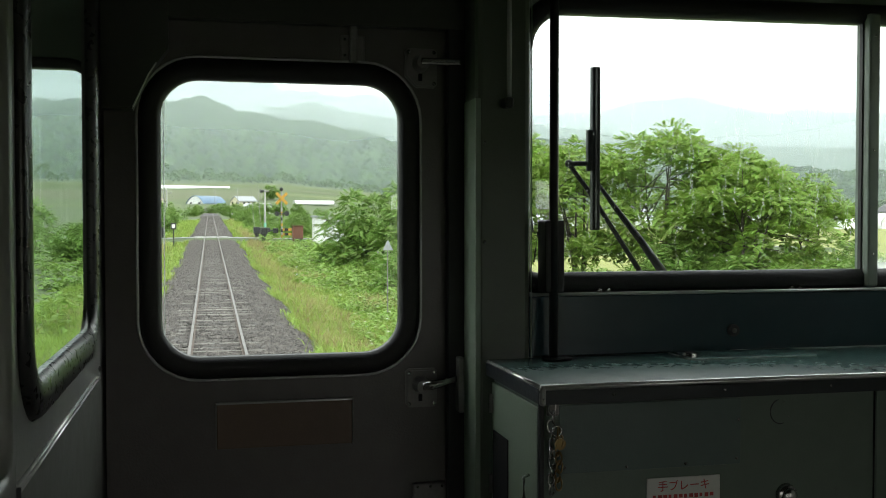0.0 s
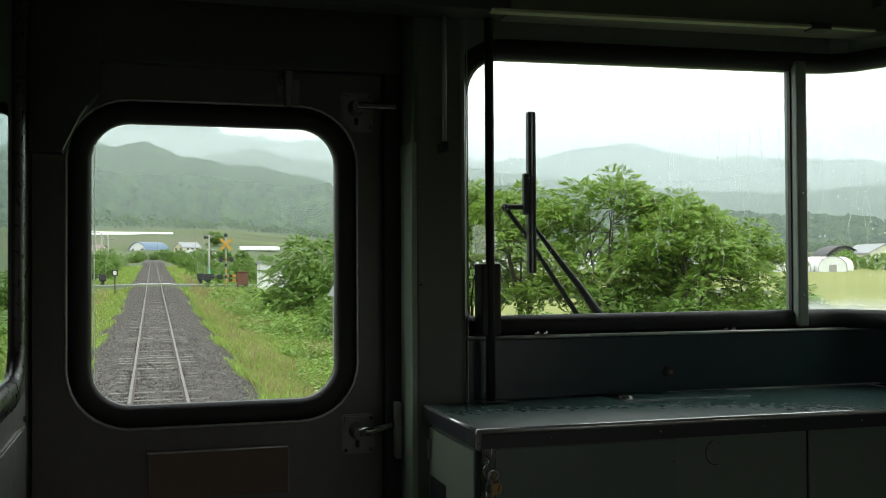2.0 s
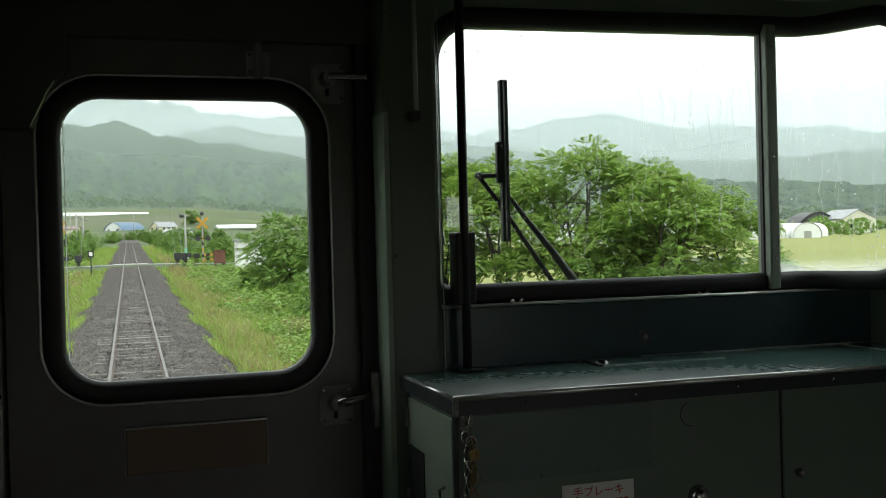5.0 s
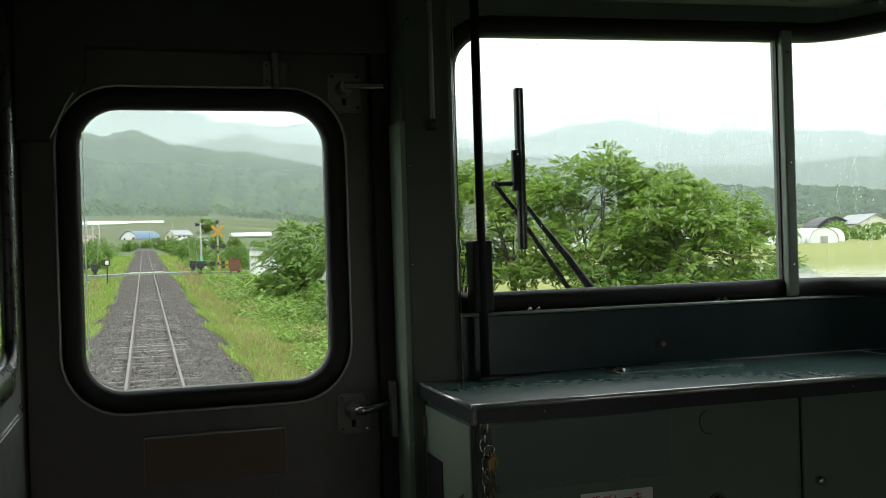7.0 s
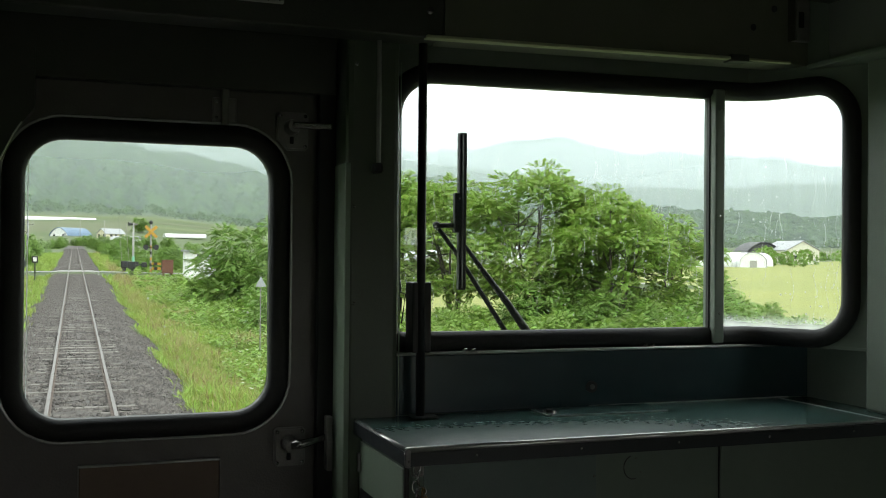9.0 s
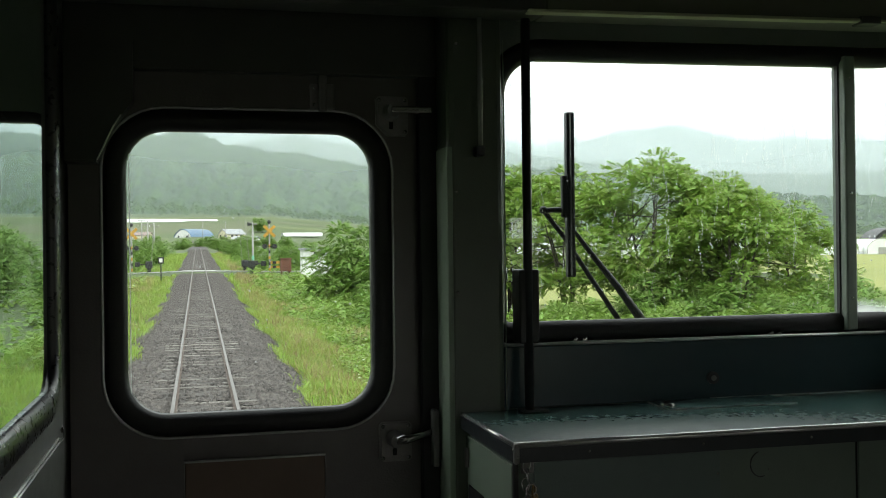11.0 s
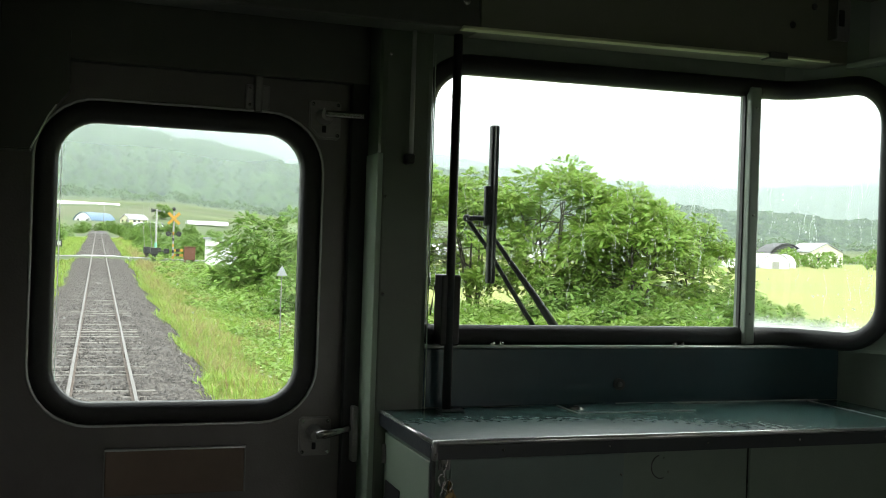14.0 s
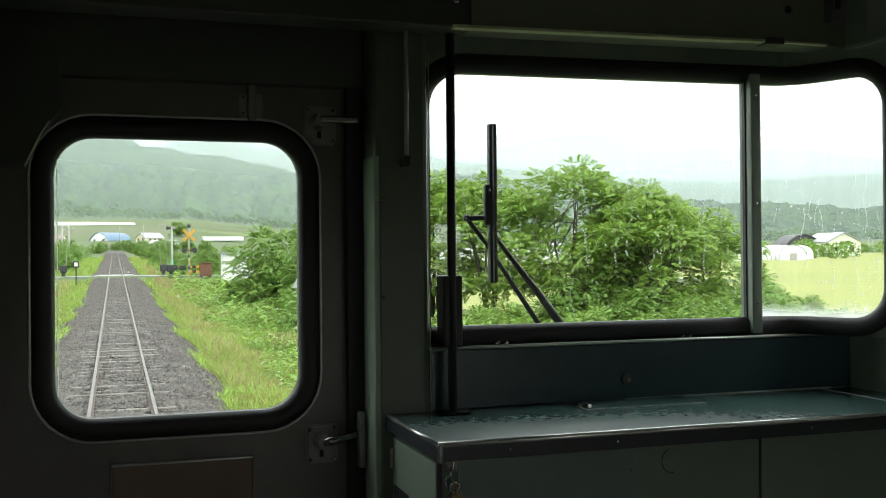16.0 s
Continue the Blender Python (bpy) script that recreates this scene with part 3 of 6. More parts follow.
part("window_gasket", gasket(WIN, 0.075, [(-0.004, 0.02), (-0.004, -0.004), (0.006, -0.012), (0.026, -0.012), (0.036, -0.005), (0.036, 0.001), (0.006, 0.02)], flat_map(2.2)),
     RUBBER, door, "broad black rubber window seal", True)
part("bright_trim", gasket(WIN, 0.075, [(0.0365, 0.0), (0.0365, -0.006), (0.0385, -0.0085), (0.0415, -0.0065), (0.043, 0.0)], flat_map(2.2)), TRIM, door, "thin bright bead round the seal", True)
door_pane = part("pane", pane((-0.238, 0.233, 1.202, 1.746), 0.077, flat_map(2.2), 8, 1, 0.008), GLASS, door)
door_pane.visible_shadow = False
# Whitish see-through ribbon standing for the bright wet edge of the glass.
part("defroster_wire", ribbon(-0.2275, -0.2255, 2.203, 1.25, 1.70), WET_EDGE, door, "thin pale strip of wet glass at the pane's edge")
holder = part("card_holder", box(-0.131, 0.131, 2.193, 2.199, 1.03, 1.12, 0.002), BROWN, door, "empty brown card holder")
part("holder_rim", box(-0.133, 0.131, 2.183, 2.1985, 1.1175, 1.1215, 0.0015), TRIM, holder, "upper rim, its highlight put into the colour", True)
part("holder_rim", box(-0.1335, -0.1315, 2.19, 2.1985, 1.03, 1.12), DULL_STEEL, holder)
part("holder_rim", box(0.1315, 0.1335, 2.19, 2.1985, 1.03, 1.12), DULL_STEEL, holder)


def door_latch(z, up):
    """A cast latch: plate with cut corners, hub, lever and keyhole."""
    cut = 0.022 if up else 0.008
    bm = bmesh.new()
    x0, x1, z0, z1 = 0.238, 0.303, z - 0.04, z + 0.038
    loop = [(x0 + cut, z0), (x1 - 0.006, z0), (x1, z0 + 0.006), (x1, z1 - 0.006), (x1 - 0.006, z1), (x0 + 0.006, z1), (x0, z1 - 0.006), (x0, z0 + cut)]
    g = bmesh.ops.extrude_face_region(bm, geom=[bm.faces.new([bm.verts.new((x, 2.199, q)) for x, q in loop])])
    bmesh.ops.translate(bm, verts=[v for v in g["geom"] if isinstance(v, bmesh.types.BMVert)], vec=(0, -0.009, 0))
    bmesh.ops.recalc_face_normals(bm, faces=bm.faces)
    bmesh.ops.bevel(bm, geom=[e for e in bm.edges if all(abs(v.co.y - 2.19) < 1e-4 for v in e.verts)], offset=0.004, segments=2, affect="EDGES")
    lp = part("latch", bm, DULL_STEEL, door, "cast latch plate with a turning lever")
    part("hub", rod((0.268, 2.19, z + 0.006), (0.268, 2.155, z + 0.006), 0.017, 0.013, 14), DULL_STEEL, lp)
    if up:
        part("lever", box(0.262, 0.344, 2.15, 2.162, z + 0.0, z + 0.014, 0.004), STEEL, lp, "straight worn lever")
    else:
        bm = tube([(0.268, 2.162, z + 0.008), (0.288, 2.156, z + 0.01), (0.312, 2.158, z + 0.015), (0.338, 2.165, z + 0.02)], [0.011, 0.009, 0.0075, 0.007], 10)
        part("lever", bm, STEEL, lp, "worn lever", True)
    for dx in (0.007, 0.058):
        for dz in (-0.032, 0.03):
            if up and dx < 0.01 and dz < 0:
                continue
            part("screw", screw(0.238 + dx, 2.19, z + dz), STEEL, lp)
    part("keyhole", box(0.264, 0.272, 2.188, 2.1905, z - 0.027, z - 0.013, 0.001), VOID, lp)


door_latch(1.136, 0)
door_latch(1.776, 1)
low = part("lock_plate", box(0.252, 0.322, 2.188, 2.199, 0.84, 0.944, 0.005), DULL_STEEL, door, "lower lock plate")
for dx in (0.01, 0.036, 0.06):
    part("screw", screw(0.252 + dx, 2.1875, 0.936, 0.0032), STEEL, low)
part("keeper", box(0.336, 0.3485, 2.145, 2.1715, 1.09, 1.2, 0.003), DULL_STEEL, door, "upright keeper beside the door")
part("bolt_bar", box(0.126, 0.142, 2.183, 2.198, 1.78, 1.90, 0.004), DULL_STEEL, door, "upright bolt over the window")
part("bolt_plate", box(0.11, 0.158, 2.194, 2.1985, 1.785, 1.835, 0.003), DULL_STEEL, door)
for z in (1.795, 1.826):
    part("screw", screw(0.118, 2.193, z, 0.003), STEEL, door)

# box with a slanted end at the upper corner of the door
bm = bmesh.new()
f = bm.faces.new([bm.verts.new((x, 2.195, z)) for x, z in ((-0.334, 1.68), (-0.278, 1.68), (-0.25, 1.74), (-0.215, 1.79), (-0.215, 1.9), (-0.334, 1.9))])
g = bmesh.ops.extrude_face_region(bm, geom=[f])
bmesh.ops.translate(bm, verts=[v for v in g["geom"] if isinstance(v, bmesh.types.BMVert)], vec=(0, -0.045, 0))
corner = thing("corner_box", (-0.27, 2.15, 1.68), "dark slant-ended metal box at the door's upper corner", "box")
part("case", bm, PAINT_DARK, corner)
bm = tube([(-0.278, 2.149, 1.68), (-0.25, 2.149, 1.74), (-0.236, 2.149, 1.762)], 0.0015, 5)
part("edge_bead", bm, EDGE, corner, "bright worn bead")
part("base_flange", box(-0.334, -0.279, 2.147, 2.196, 1.6765, 1.6795), PAINT_DARK, corner)

# grab handle on the pillar
grab = thing("grab_handle", (0.413, 2.06, 1.7), "pale grey upright grab handle on the pillar", "handle")
part("bar", rod((0.413, 2.058, 1.705), (0.413, 2.058, 1.965), 0.0048, seg=12), GREY_PAINT, grab, smooth=True)
for z in (1.695, 1.972):
    part("foot", box(0.405, 0.421, 2.052, 2.084, z - 0.01, z + 0.01, 0.004), BLACK, grab, "dark mounting foot")
for z, x in ((1.43, 0.372), (1.62, 0.372), (1.9, 0.375)):
    tagged(part("pillar_screw", screw(x, 2.084, z, 0.0035), STEEL), "small steel screw in the pillar", "screw")

# dark pole and holder box in front of the window
pole = thing("window_pole", (0.505, 2.05, 1.205), "slim black upright pole in front of the window", "pole")
part("bar", rod((0.502, 2.055, 1.205), (0.502, 2.055, 1.95), 0.0088, seg=14), BLACK, pole, smooth=True)
part("foot", box(0.485, 0.535, 2.035, 2.075, 1.2045, 1.2085, 0.001), BLACK, pole)
part("sleeve", box(0.484, 0.523, 2.05, 2.10, 1.332, 1.472, 0.004), BLACK, pole, "black holder box on the pole")
part("spring_clip", tube([(0.47, 2.09, 1.475), (0.468, 2.08, 1.45), (0.478, 2.08, 1.448), (0.473, 2.08, 1.41), (0.4715, 2.085, 1.39)], 0.0016, 6), STEEL, pole, "small wire clip", True)

# ---------- worktop and cabinet ----------
CT = 1.203
top = thing("worktop", (0.9, 1.9, CT), "worn dark teal worktop with a bright metal edge", "worktop")
bm = box(0.376, SIDE - 0.002, 1.754, 2.098, CT - 0.028, CT, 0.004)
part("slab", bm, TEAL, top)
part("front_edge", rod((0.3765, 1.7565, CT - 0.002), (SIDE - 0.002, 1.7565, CT - 0.002), 0.005, seg=16), WORN_EDGE, top, "bright worn front edge", True)
part("side_edge", rod((0.3785, 1.757, CT - 0.0025), (0.3785, 2.084, CT - 0.0025), 0.0036, seg=16), WORN_EDGE, top, "bright worn side edge", True)
part("corner_cap", box(0.3742, 0.384, 1.7495, 1.76, CT - 0.031, CT + 0.0012, 0.0035), DULL_STEEL, top, "worn metal corner cap")
part("corner_rivet", ball((0.3736, 1.7545, CT - 0.008), 0.0022, None, (0.6, 1, 1), 8), STEEL, top)
part("corner_rivet", ball((0.379, 1.7492, CT - 0.02), 0.002, None, (1, 0.6, 1), 8), STEEL, top)
part("lip_band", box(0.3755, SIDE - 0.003, 1.7515, 1.7535, CT - 0.029, CT - 0.006), BLACK_GLOSS, top, "dark front band of the worktop")
part("side_band", box(0.3744, 0.3754, 1.761, 2.083, CT - 0.029, CT - 0.005), BLACK_GLOSS, top, "dark side band of the worktop")
lid = part("lid", box(0.762, 1.03, 1.995, 2.09, CT + 0.0005, CT + 0.003, 0.001), TEAL, top, "flush lid let into the worktop")
part("lid_seam", box(0.758, 1.03, 1.9915, 1.9945, CT + 0.0003, CT + 0.0022), EDGE, top, "bright seam of the lid")
part("lid_seam", box(0.7575, 0.7605, 1.995, 2.09, CT + 0.0003, CT + 0.0022), EDGE, top)
bm = rod((0.775, 2.04, CT + 0.003), (0.775, 2.04, CT + 0.008), 0.018, 0.015, 16)
bmesh.ops.scale(bm, verts=bm.verts, vec=(1.0, 1.35, 1.0), space=Matrix.Translation((-0.775, -2.04, 0)))
tab = part("finger_pull", bm, STEEL, lid, "oval metal finger pull")
part("pull_hole", rod((0.775, 2.035, CT + 0.0082), (0.775, 2.035, CT + 0.0088), 0.006, 0.006, 12), VOID, tab)
part("seam", box(1.386, 1.389, 1.765, 2.095, CT + 0.0003, CT + 0.002), TRIM, top, "bright seam across the worktop")
for y in (1.955, 1.985):
    part("stud", ball((1.393, y, CT + 0.001), 0.006, None, (1, 1, 0.5), 8), STEEL, top, "steel stud")
for x in (0.379, 0.5, 0.7, 0.9, 1.1, 1.3):
    part("screw", screw(x, 1.7512, CT - 0.016, 0.0026), STEEL, top)
part("back_seam", box(0.9, 1.42, 2.094, 2.0985, CT + 0.0005, CT + 0.003), TRIM, top, "bright back seam")

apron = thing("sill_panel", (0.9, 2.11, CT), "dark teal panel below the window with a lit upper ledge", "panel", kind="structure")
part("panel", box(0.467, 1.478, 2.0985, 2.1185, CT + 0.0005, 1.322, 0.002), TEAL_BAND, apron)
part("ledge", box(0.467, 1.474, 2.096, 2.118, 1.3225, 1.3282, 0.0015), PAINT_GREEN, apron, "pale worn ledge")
part("ledge_edge", rod((0.467, 2.0975, 1.3258), (1.472, 2.0975, 1.3258), 0.0036, seg=16), TRIM, apron, "front edge of the ledge, its highlight put into the colour", True)
for x in (0.614, 0.633, 1.041, 1.06):
    part("clip", ball((x, 2.101, 1.332), 0.0065, None, (1, 1, 0.7), 8), STEEL, apron, "small steel clip")
part("button_ring", rod((0.905, 2.0985, 1.246), (0.905, 2.092, 1.246), 0.0125, 0.0125, 20), BLACK, apron, "round black bush")
part("button", rod((0.905, 2.092, 1.246), (0.905, 2.0885, 1.246), 0.0055, 0.005, 14), DULL_STEEL, apron, "grey centre of the bush")
cw = thing("corner_panel", (1.43, 1.95, CT), "grey-green painted panel under the bent corner pane", "panel", kind="structure")
part("post", box(1.437, 1.479, 1.79, 1.87, CT + 0.0005, 1.95, 0.006), PAINT_GREEN, cw, "upright painted post beside the corner window")

cab = thing("cabinet", (0.9, 1.95, FLOOR_Z), "grey-green painted steel cabinet under the worktop", "cabinet")
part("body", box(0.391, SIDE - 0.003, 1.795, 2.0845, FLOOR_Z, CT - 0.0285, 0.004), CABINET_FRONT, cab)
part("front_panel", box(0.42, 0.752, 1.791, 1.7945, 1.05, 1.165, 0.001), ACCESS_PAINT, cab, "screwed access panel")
for x, z in ((0.747, 1.127), (0.744, 1.06), (0.648, 1.056), (0.54, 1.056), (0.43, 1.06)):
    part("screw", screw(x, 1.7905, z, 0.0026), STEEL, cab)
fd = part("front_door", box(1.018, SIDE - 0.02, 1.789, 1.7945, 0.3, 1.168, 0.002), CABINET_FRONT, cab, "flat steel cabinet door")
part("door_seam", box(1.0155, 1.0178, 1.7925, 1.7948, 0.3, 1.168), VOID, cab, "dark door gap")
part("knob", ball((1.047, 1.781, 1.015), 0.009, rod((1.047, 1.789, 1.015), (1.047, 1.782, 1.015), 0.006), seg=12), STEEL, fd, "small steel knob", True)
arc = [(0.83 + 0.0195 * math.cos(q), 1.7945, 1.137 + 0.0215 * math.sin(q)) for q in [radians(100 + 12 * j) for j in range(17)]]
part("hatch_ring", tube(arc, [0.0003] + [0.0011] * 15 + [0.0003], 6), BLACK, cab, "worn arc of a round hatch")
for x in (0.836, 0.846):
    part("screw", screw(x, 1.7945, 1.153 - (x - 0.836) * 2.6, 0.0018), STEEL, cab)
part("lock", ball((0.842, 1.782, 0.99), 0.014, rod((0.842, 1.795, 0.99), (0.842, 1.785, 0.99), 0.02, 0.017, 18), (1, 0.6, 1), 14), STEEL, cab, "round chrome lock", True)
sd = part("side_door", box(0.3865, 0.3905, 1.805, 2.083, 0.5, 1.16, 0.0015), LIGHT_GREEN, cab, "narrow steel side door")
part("vent", box(0.3845, 0.3868, 1.97, 2.068, 0.93, 1.071, 0.001), VOID, sd, "dark vent opening")
for z in (1.12, 0.965):
    part("hinge", rod((0.384, 2.075, z - 0.018), (0.384, 2.075, z + 0.018), 0.0045, seg=10), DULL_STEEL, sd, "small steel hinge")
part("catch", tube([(0.384, 1.84, 1.04), (0.374, 1.839, 1.035), (0.374, 1.837, 1.0), (0.384, 1.835, 0.995)], 0.003, 8), STEEL, sd, "small wire catch", True)
part("corner_bead", box(0.386, 0.3945, 1.7905, 1.8, 0.0, CT - 0.03, 0.002), BLACK, cab, "dark worn corner edge")

# chain on the cabinet corner
chain = thing("chain", (0.41, 1.775, 1.165), "hanging chain of brass and steel links on the cabinet", "chain")
part("hook_plate", box(0.398, 0.42, 1.788, 1.7945, 1.148, 1.172, 0.003), DULL_STEEL, chain)
for strand, (dx, z0, count, step) in enumerate(((-0.006, 1.164, 10, 0.0148), (0.003, 1.125, 7, 0.0142))):
    for k in range(count):
        a = k * 1.45 + strand
        ux, uy = math.cos(a), math.sin(a)
        cx, cy, zc = 0.4085 + dx + 0.002 * math.sin(k * 2.1), 1.775 - 0.007 * strand, z0 - step * k
        link = [(cx + ux * 0.0062 * math.cos(q), cy + uy * 0.0062 * math.cos(q) * 0.8, zc + 0.0105 * math.sin(q)) for q in [j * math.tau / 12 for j in range(12)]]
        part("link", tube(link, 0.0017, 6, closed=True), BRASS if strand else STEEL, chain, "brass link" if strand else "", True)
ring = [(0.4075 + 0.0085 * math.cos(q), 1.766, 1.128 + 0.0085 * math.sin(q)) for q in [j * math.tau / 16 for j in range(16)]]
part("ring", tube(ring, 0.0016, 6, closed=True), STEEL, chain, "steel key ring", True)
part("tag", rod((0.4135, 1.7655, 1.106), (0.4135, 1.7685, 1.106), 0.0095, seg=18), BRASS, chain, "round brass tag")

# hand brake label: four strokes of lettering in red
brake = thing("brake_label", (0.646, 1.794, 1.0), "white label with red Japanese lettering on the cabinet", "sign")
part("card", box(0.578, 0.714, 1.7925, 1.7945, 0.96, 1.033, 0.001), WHITE_PLATE, brake)
cu = bpy.data.curves.new("lettering", "FONT")
cu.body, cu.size, cu.extrude = "手ブレーキ", 0.0195, 0.0003
cu.align_x = "CENTER"
cu.materials.append(RED_INK)
txt = new("lettering", cu)
txt.parent = brake
txt.matrix_basis = Matrix.Translation((0.0, -0.0022, 0.0115)) @ pose(0, 0, 0, 90, 0, 0)
tagged(txt, "red lettering")
for k in range(12):
    x0 = 0.589 + 0.0096 * k
    part("text_bar", box(x0, x0 + (0.0066 if k % 3 else 0.005), 1.7917, 1.7924, 0.9965 + 0.001 * (k % 2), 1.0035), RED_INK, brake)

# ---------- partition towards the driver's side ----------
PX = -0.335
part_map = lambda u, off, z: Vector((PX - 0.001 - off, u, z))
HOLE_P = (1.365, 1.985, 1.29, 2.05)
partition = thing("partition", (PX, 1.7, FLOOR_Z), "grey painted partition beside the driver's place with rubber-sealed windows", "partition", kind="structure")
part("panel", plate(1.301, 2.114, FLOOR_Z, 2.28, HOLE_P, 0.06, 0.012, part_map), PARTITION, partition)
part("window_gasket", gasket(HOLE_P, 0.06, [(-0.005, 0.006), (-0.005, -0.003), (0.002, -0.010), (0.022, -0.013), (0.040, -0.009), (0.046, 0.0), (0.004, 0.006)], part_map), RUBBER_SHINY, partition, "thick shiny black rubber seal", True)
pp = part("pane", pane((1.363, 1.987, 1.288, 2.052), 0.06, part_map, 8, 1, 0.001), GLASS_GREY, partition)
pp.visible_shadow = False
for dz in (0.0, 0.007):
    part("bright_strip", rod((PX + 0.001, 1.305, 1.193 + dz), (PX + 0.001, 2.04, 1.193 + dz), 0.0026, seg=14), TRIM, partition, "bright metal strip", True)
part("bright_strip", box(PX - 0.0005, PX + 0.004, 1.302, 1.305, 0.6, 1.1985), BLACK, partition)
part("lower_panel", box(PX - 0.0005, PX + 0.0025, 1.306, 2.1, 0.2, 1.192, 0.001), PARTITION_LOW, partition, "paler lower panel")
part("strip_screw", screw(PX + 0.004, 2.06, 1.212, 0.005, "x"), STEEL, partition)
HOLE_Q = (0.55, 1.26, 1.22, 2.05)
part("near_panel", plate(0.45, 1.3, FLOOR_Z, 2.28, HOLE_Q, 0.03, 0.03, part_map), PARTITION, partition)
pp = part("near_pane", pane((0.548, 1.262, 1.218, 2.052), 0.03, part_map, 8, 1, 0.012), GLASS_GREY, partition)
pp.visible_shadow = False
part("near_gasket", gasket(HOLE_Q, 0.03, [(-0.004, 0.02), (-0.004, -0.004), (0.012, -0.006), (0.014, 0.0), (0.004, 0.02)], part_map), PARTITION, partition, "grey painted frame of the near pane", True)
desk = thing("driver_desk", (-0.9, 1.95, FLOOR_Z), "plain dark console below the driver's window", "desk")
part("console", box(-SIDE + 0.003, -0.42, 1.75, 2.117, FLOOR_Z, 1.08, 0.02), PAINT_DARK, desk)

# ---------- wiper outside the window ----------
wiper = thing("wiper", (0.8, 2.22, 1.35), "black windscreen wiper standing upright on twin arms", "wiper")
part("blade", box(0.639, 0.657, 2.205, 2.222, 1.451, 1.793, 0.003), BLACK, wiper, "long black wiper blade")
part("blade_rubber", box(0.644, 0.649, 2.192, 2.204, 1.455, 1.789, 0.001), RUBBER, wiper)
part("blade_clip", box(0.629, 0.643, 2.206, 2.22, 1.575, 1.662, 0.003), BLACK, wiper)
part("link", tube([(0.648, 2.215, 1.591), (0.609, 2.218, 1.591), (0.594, 2.218, 1.589)], 0.0055, 8), BLACK, wiper, "short joining link", True)
part("arm", tube([(0.592, 2.222, 1.591), (0.637, 2.225, 1.536), (0.768, 2.225, 1.345)], [0.0055, 0.005, 0.006], 8), BLACK, wiper, "thin guide arm", True)
part("arm", tube([(0.652, 2.228, 1.56), (0.70, 2.23, 1.50), (0.762, 2.23, 1.425), (0.83, 2.23, 1.335)], [0.004, 0.006, 0.008, 0.011], 8), BLACK, wiper, "thicker drive arm", True)
part("joint", ball((0.592, 2.22, 1.591), 0.0085), BLACK, wiper)
part("pivot", rod((0.83, 2.15, 1.335), (0.83, 2.24, 1.335), 0.018), BLACK, wiper, "pivot in the car's end")
part("pivot", rod((0.765, 2.15, 1.345), (0.765, 2.235, 1.345), 0.014), BLACK, wiper)


# ---------- outside: materials ----------
GROUND = material("meadow_ground", (0.09, 0.125, 0.042), 0.9, 0, (0.05, 0.075, 0.028), 0.06, 8, 0.5, 0.6, 3)
RICE = material("ripening_grain", (0.25, 0.26, 0.06), 0.85, 0, (0.17, 0.2, 0.05), 0.05, 8, 0.6, 0.5, 4, stretch=(0.4, 1.4, 1))
BALLAST = material("ballast_bed", (0.085, 0.077, 0.071), 0.85, 0, (0.042, 0.038, 0.035), 1.6, 8, 0.5, 0.9, 22)
STONE = material("ballast_stone", (0.105, 0.094, 0.087), 0.8, 0, (0.065, 0.058, 0.054), 6, 4, 0.6, per_island=0.7, spread=0.02)
SLEEPER = material("weathered_sleeper", (0.19, 0.176, 0.16), 0.8, 0, (0.13, 0.12, 0.108), 5, 6, 0.6, 0.4, 40, per_object=0.25)
RAIL = material("rail_side", (0.13, 0.095, 0.075), 0.7, 0.3, (0.085, 0.06, 0.05), 8, 5, 0.6, 0.2, 60)
RAIL_TOP = material("polished_rail_head", (0.17, 0.16, 0.155), 0.5, 0.5, (0.11, 0.1, 0.095), 5, 4, 0.6)
ASPHALT = material("wet_asphalt", (0.11, 0.115, 0.12), 0.35, 0, (0.075, 0.08, 0.085), 0.8, 6, 0.6, 0.3, 60)
BARK = material("bark", (0.1, 0.085, 0.07), 0.9, 0, (0.055, 0.047, 0.04), 6, 6, 0.6, 0.8, 30)
LEAF_A = leaf_material("walnut_leaves", (0.27, 0.4, 0.075), (0.19, 0.3, 0.055), thin=0.5)
LEAF_B = leaf_material("bush_leaves", (0.21, 0.345, 0.065), (0.14, 0.235, 0.048))
LEAF_WOODS = leaf_material("far_wood_leaves", (0.13, 0.21, 0.06), (0.075, 0.13, 0.042))
LEAF_C = leaf_material("broad_weed_leaves", (0.235, 0.36, 0.065), (0.16, 0.265, 0.05), 0.015, 0.3)
GRASS = leaf_material("verge_grass", (0.32, 0.43, 0.085), (0.22, 0.32, 0.06), 0.025, 0.3)
STRAW = leaf_material("dry_grass", (0.4, 0.34, 0.15), (0.27, 0.25, 0.1), 0.03, 0.3)
CANE = material("green_cane", (0.16, 0.2, 0.07), 0.5, 0, (0.13, 0.1, 0.06), 9, 4)
FLOWER = material("white_flower_heads", (0.75, 0.77, 0.7), 0.8, 0, (0.6, 0.65, 0.5), 5)
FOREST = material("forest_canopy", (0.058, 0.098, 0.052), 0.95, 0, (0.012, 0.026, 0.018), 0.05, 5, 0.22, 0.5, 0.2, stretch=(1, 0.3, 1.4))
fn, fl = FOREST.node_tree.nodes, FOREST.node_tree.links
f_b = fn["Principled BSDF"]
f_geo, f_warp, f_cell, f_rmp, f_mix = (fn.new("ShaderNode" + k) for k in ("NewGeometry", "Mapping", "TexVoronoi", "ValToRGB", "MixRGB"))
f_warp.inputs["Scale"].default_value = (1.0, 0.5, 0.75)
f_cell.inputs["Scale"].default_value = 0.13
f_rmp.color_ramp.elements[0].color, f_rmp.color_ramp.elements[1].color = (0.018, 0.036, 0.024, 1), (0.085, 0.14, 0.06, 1)
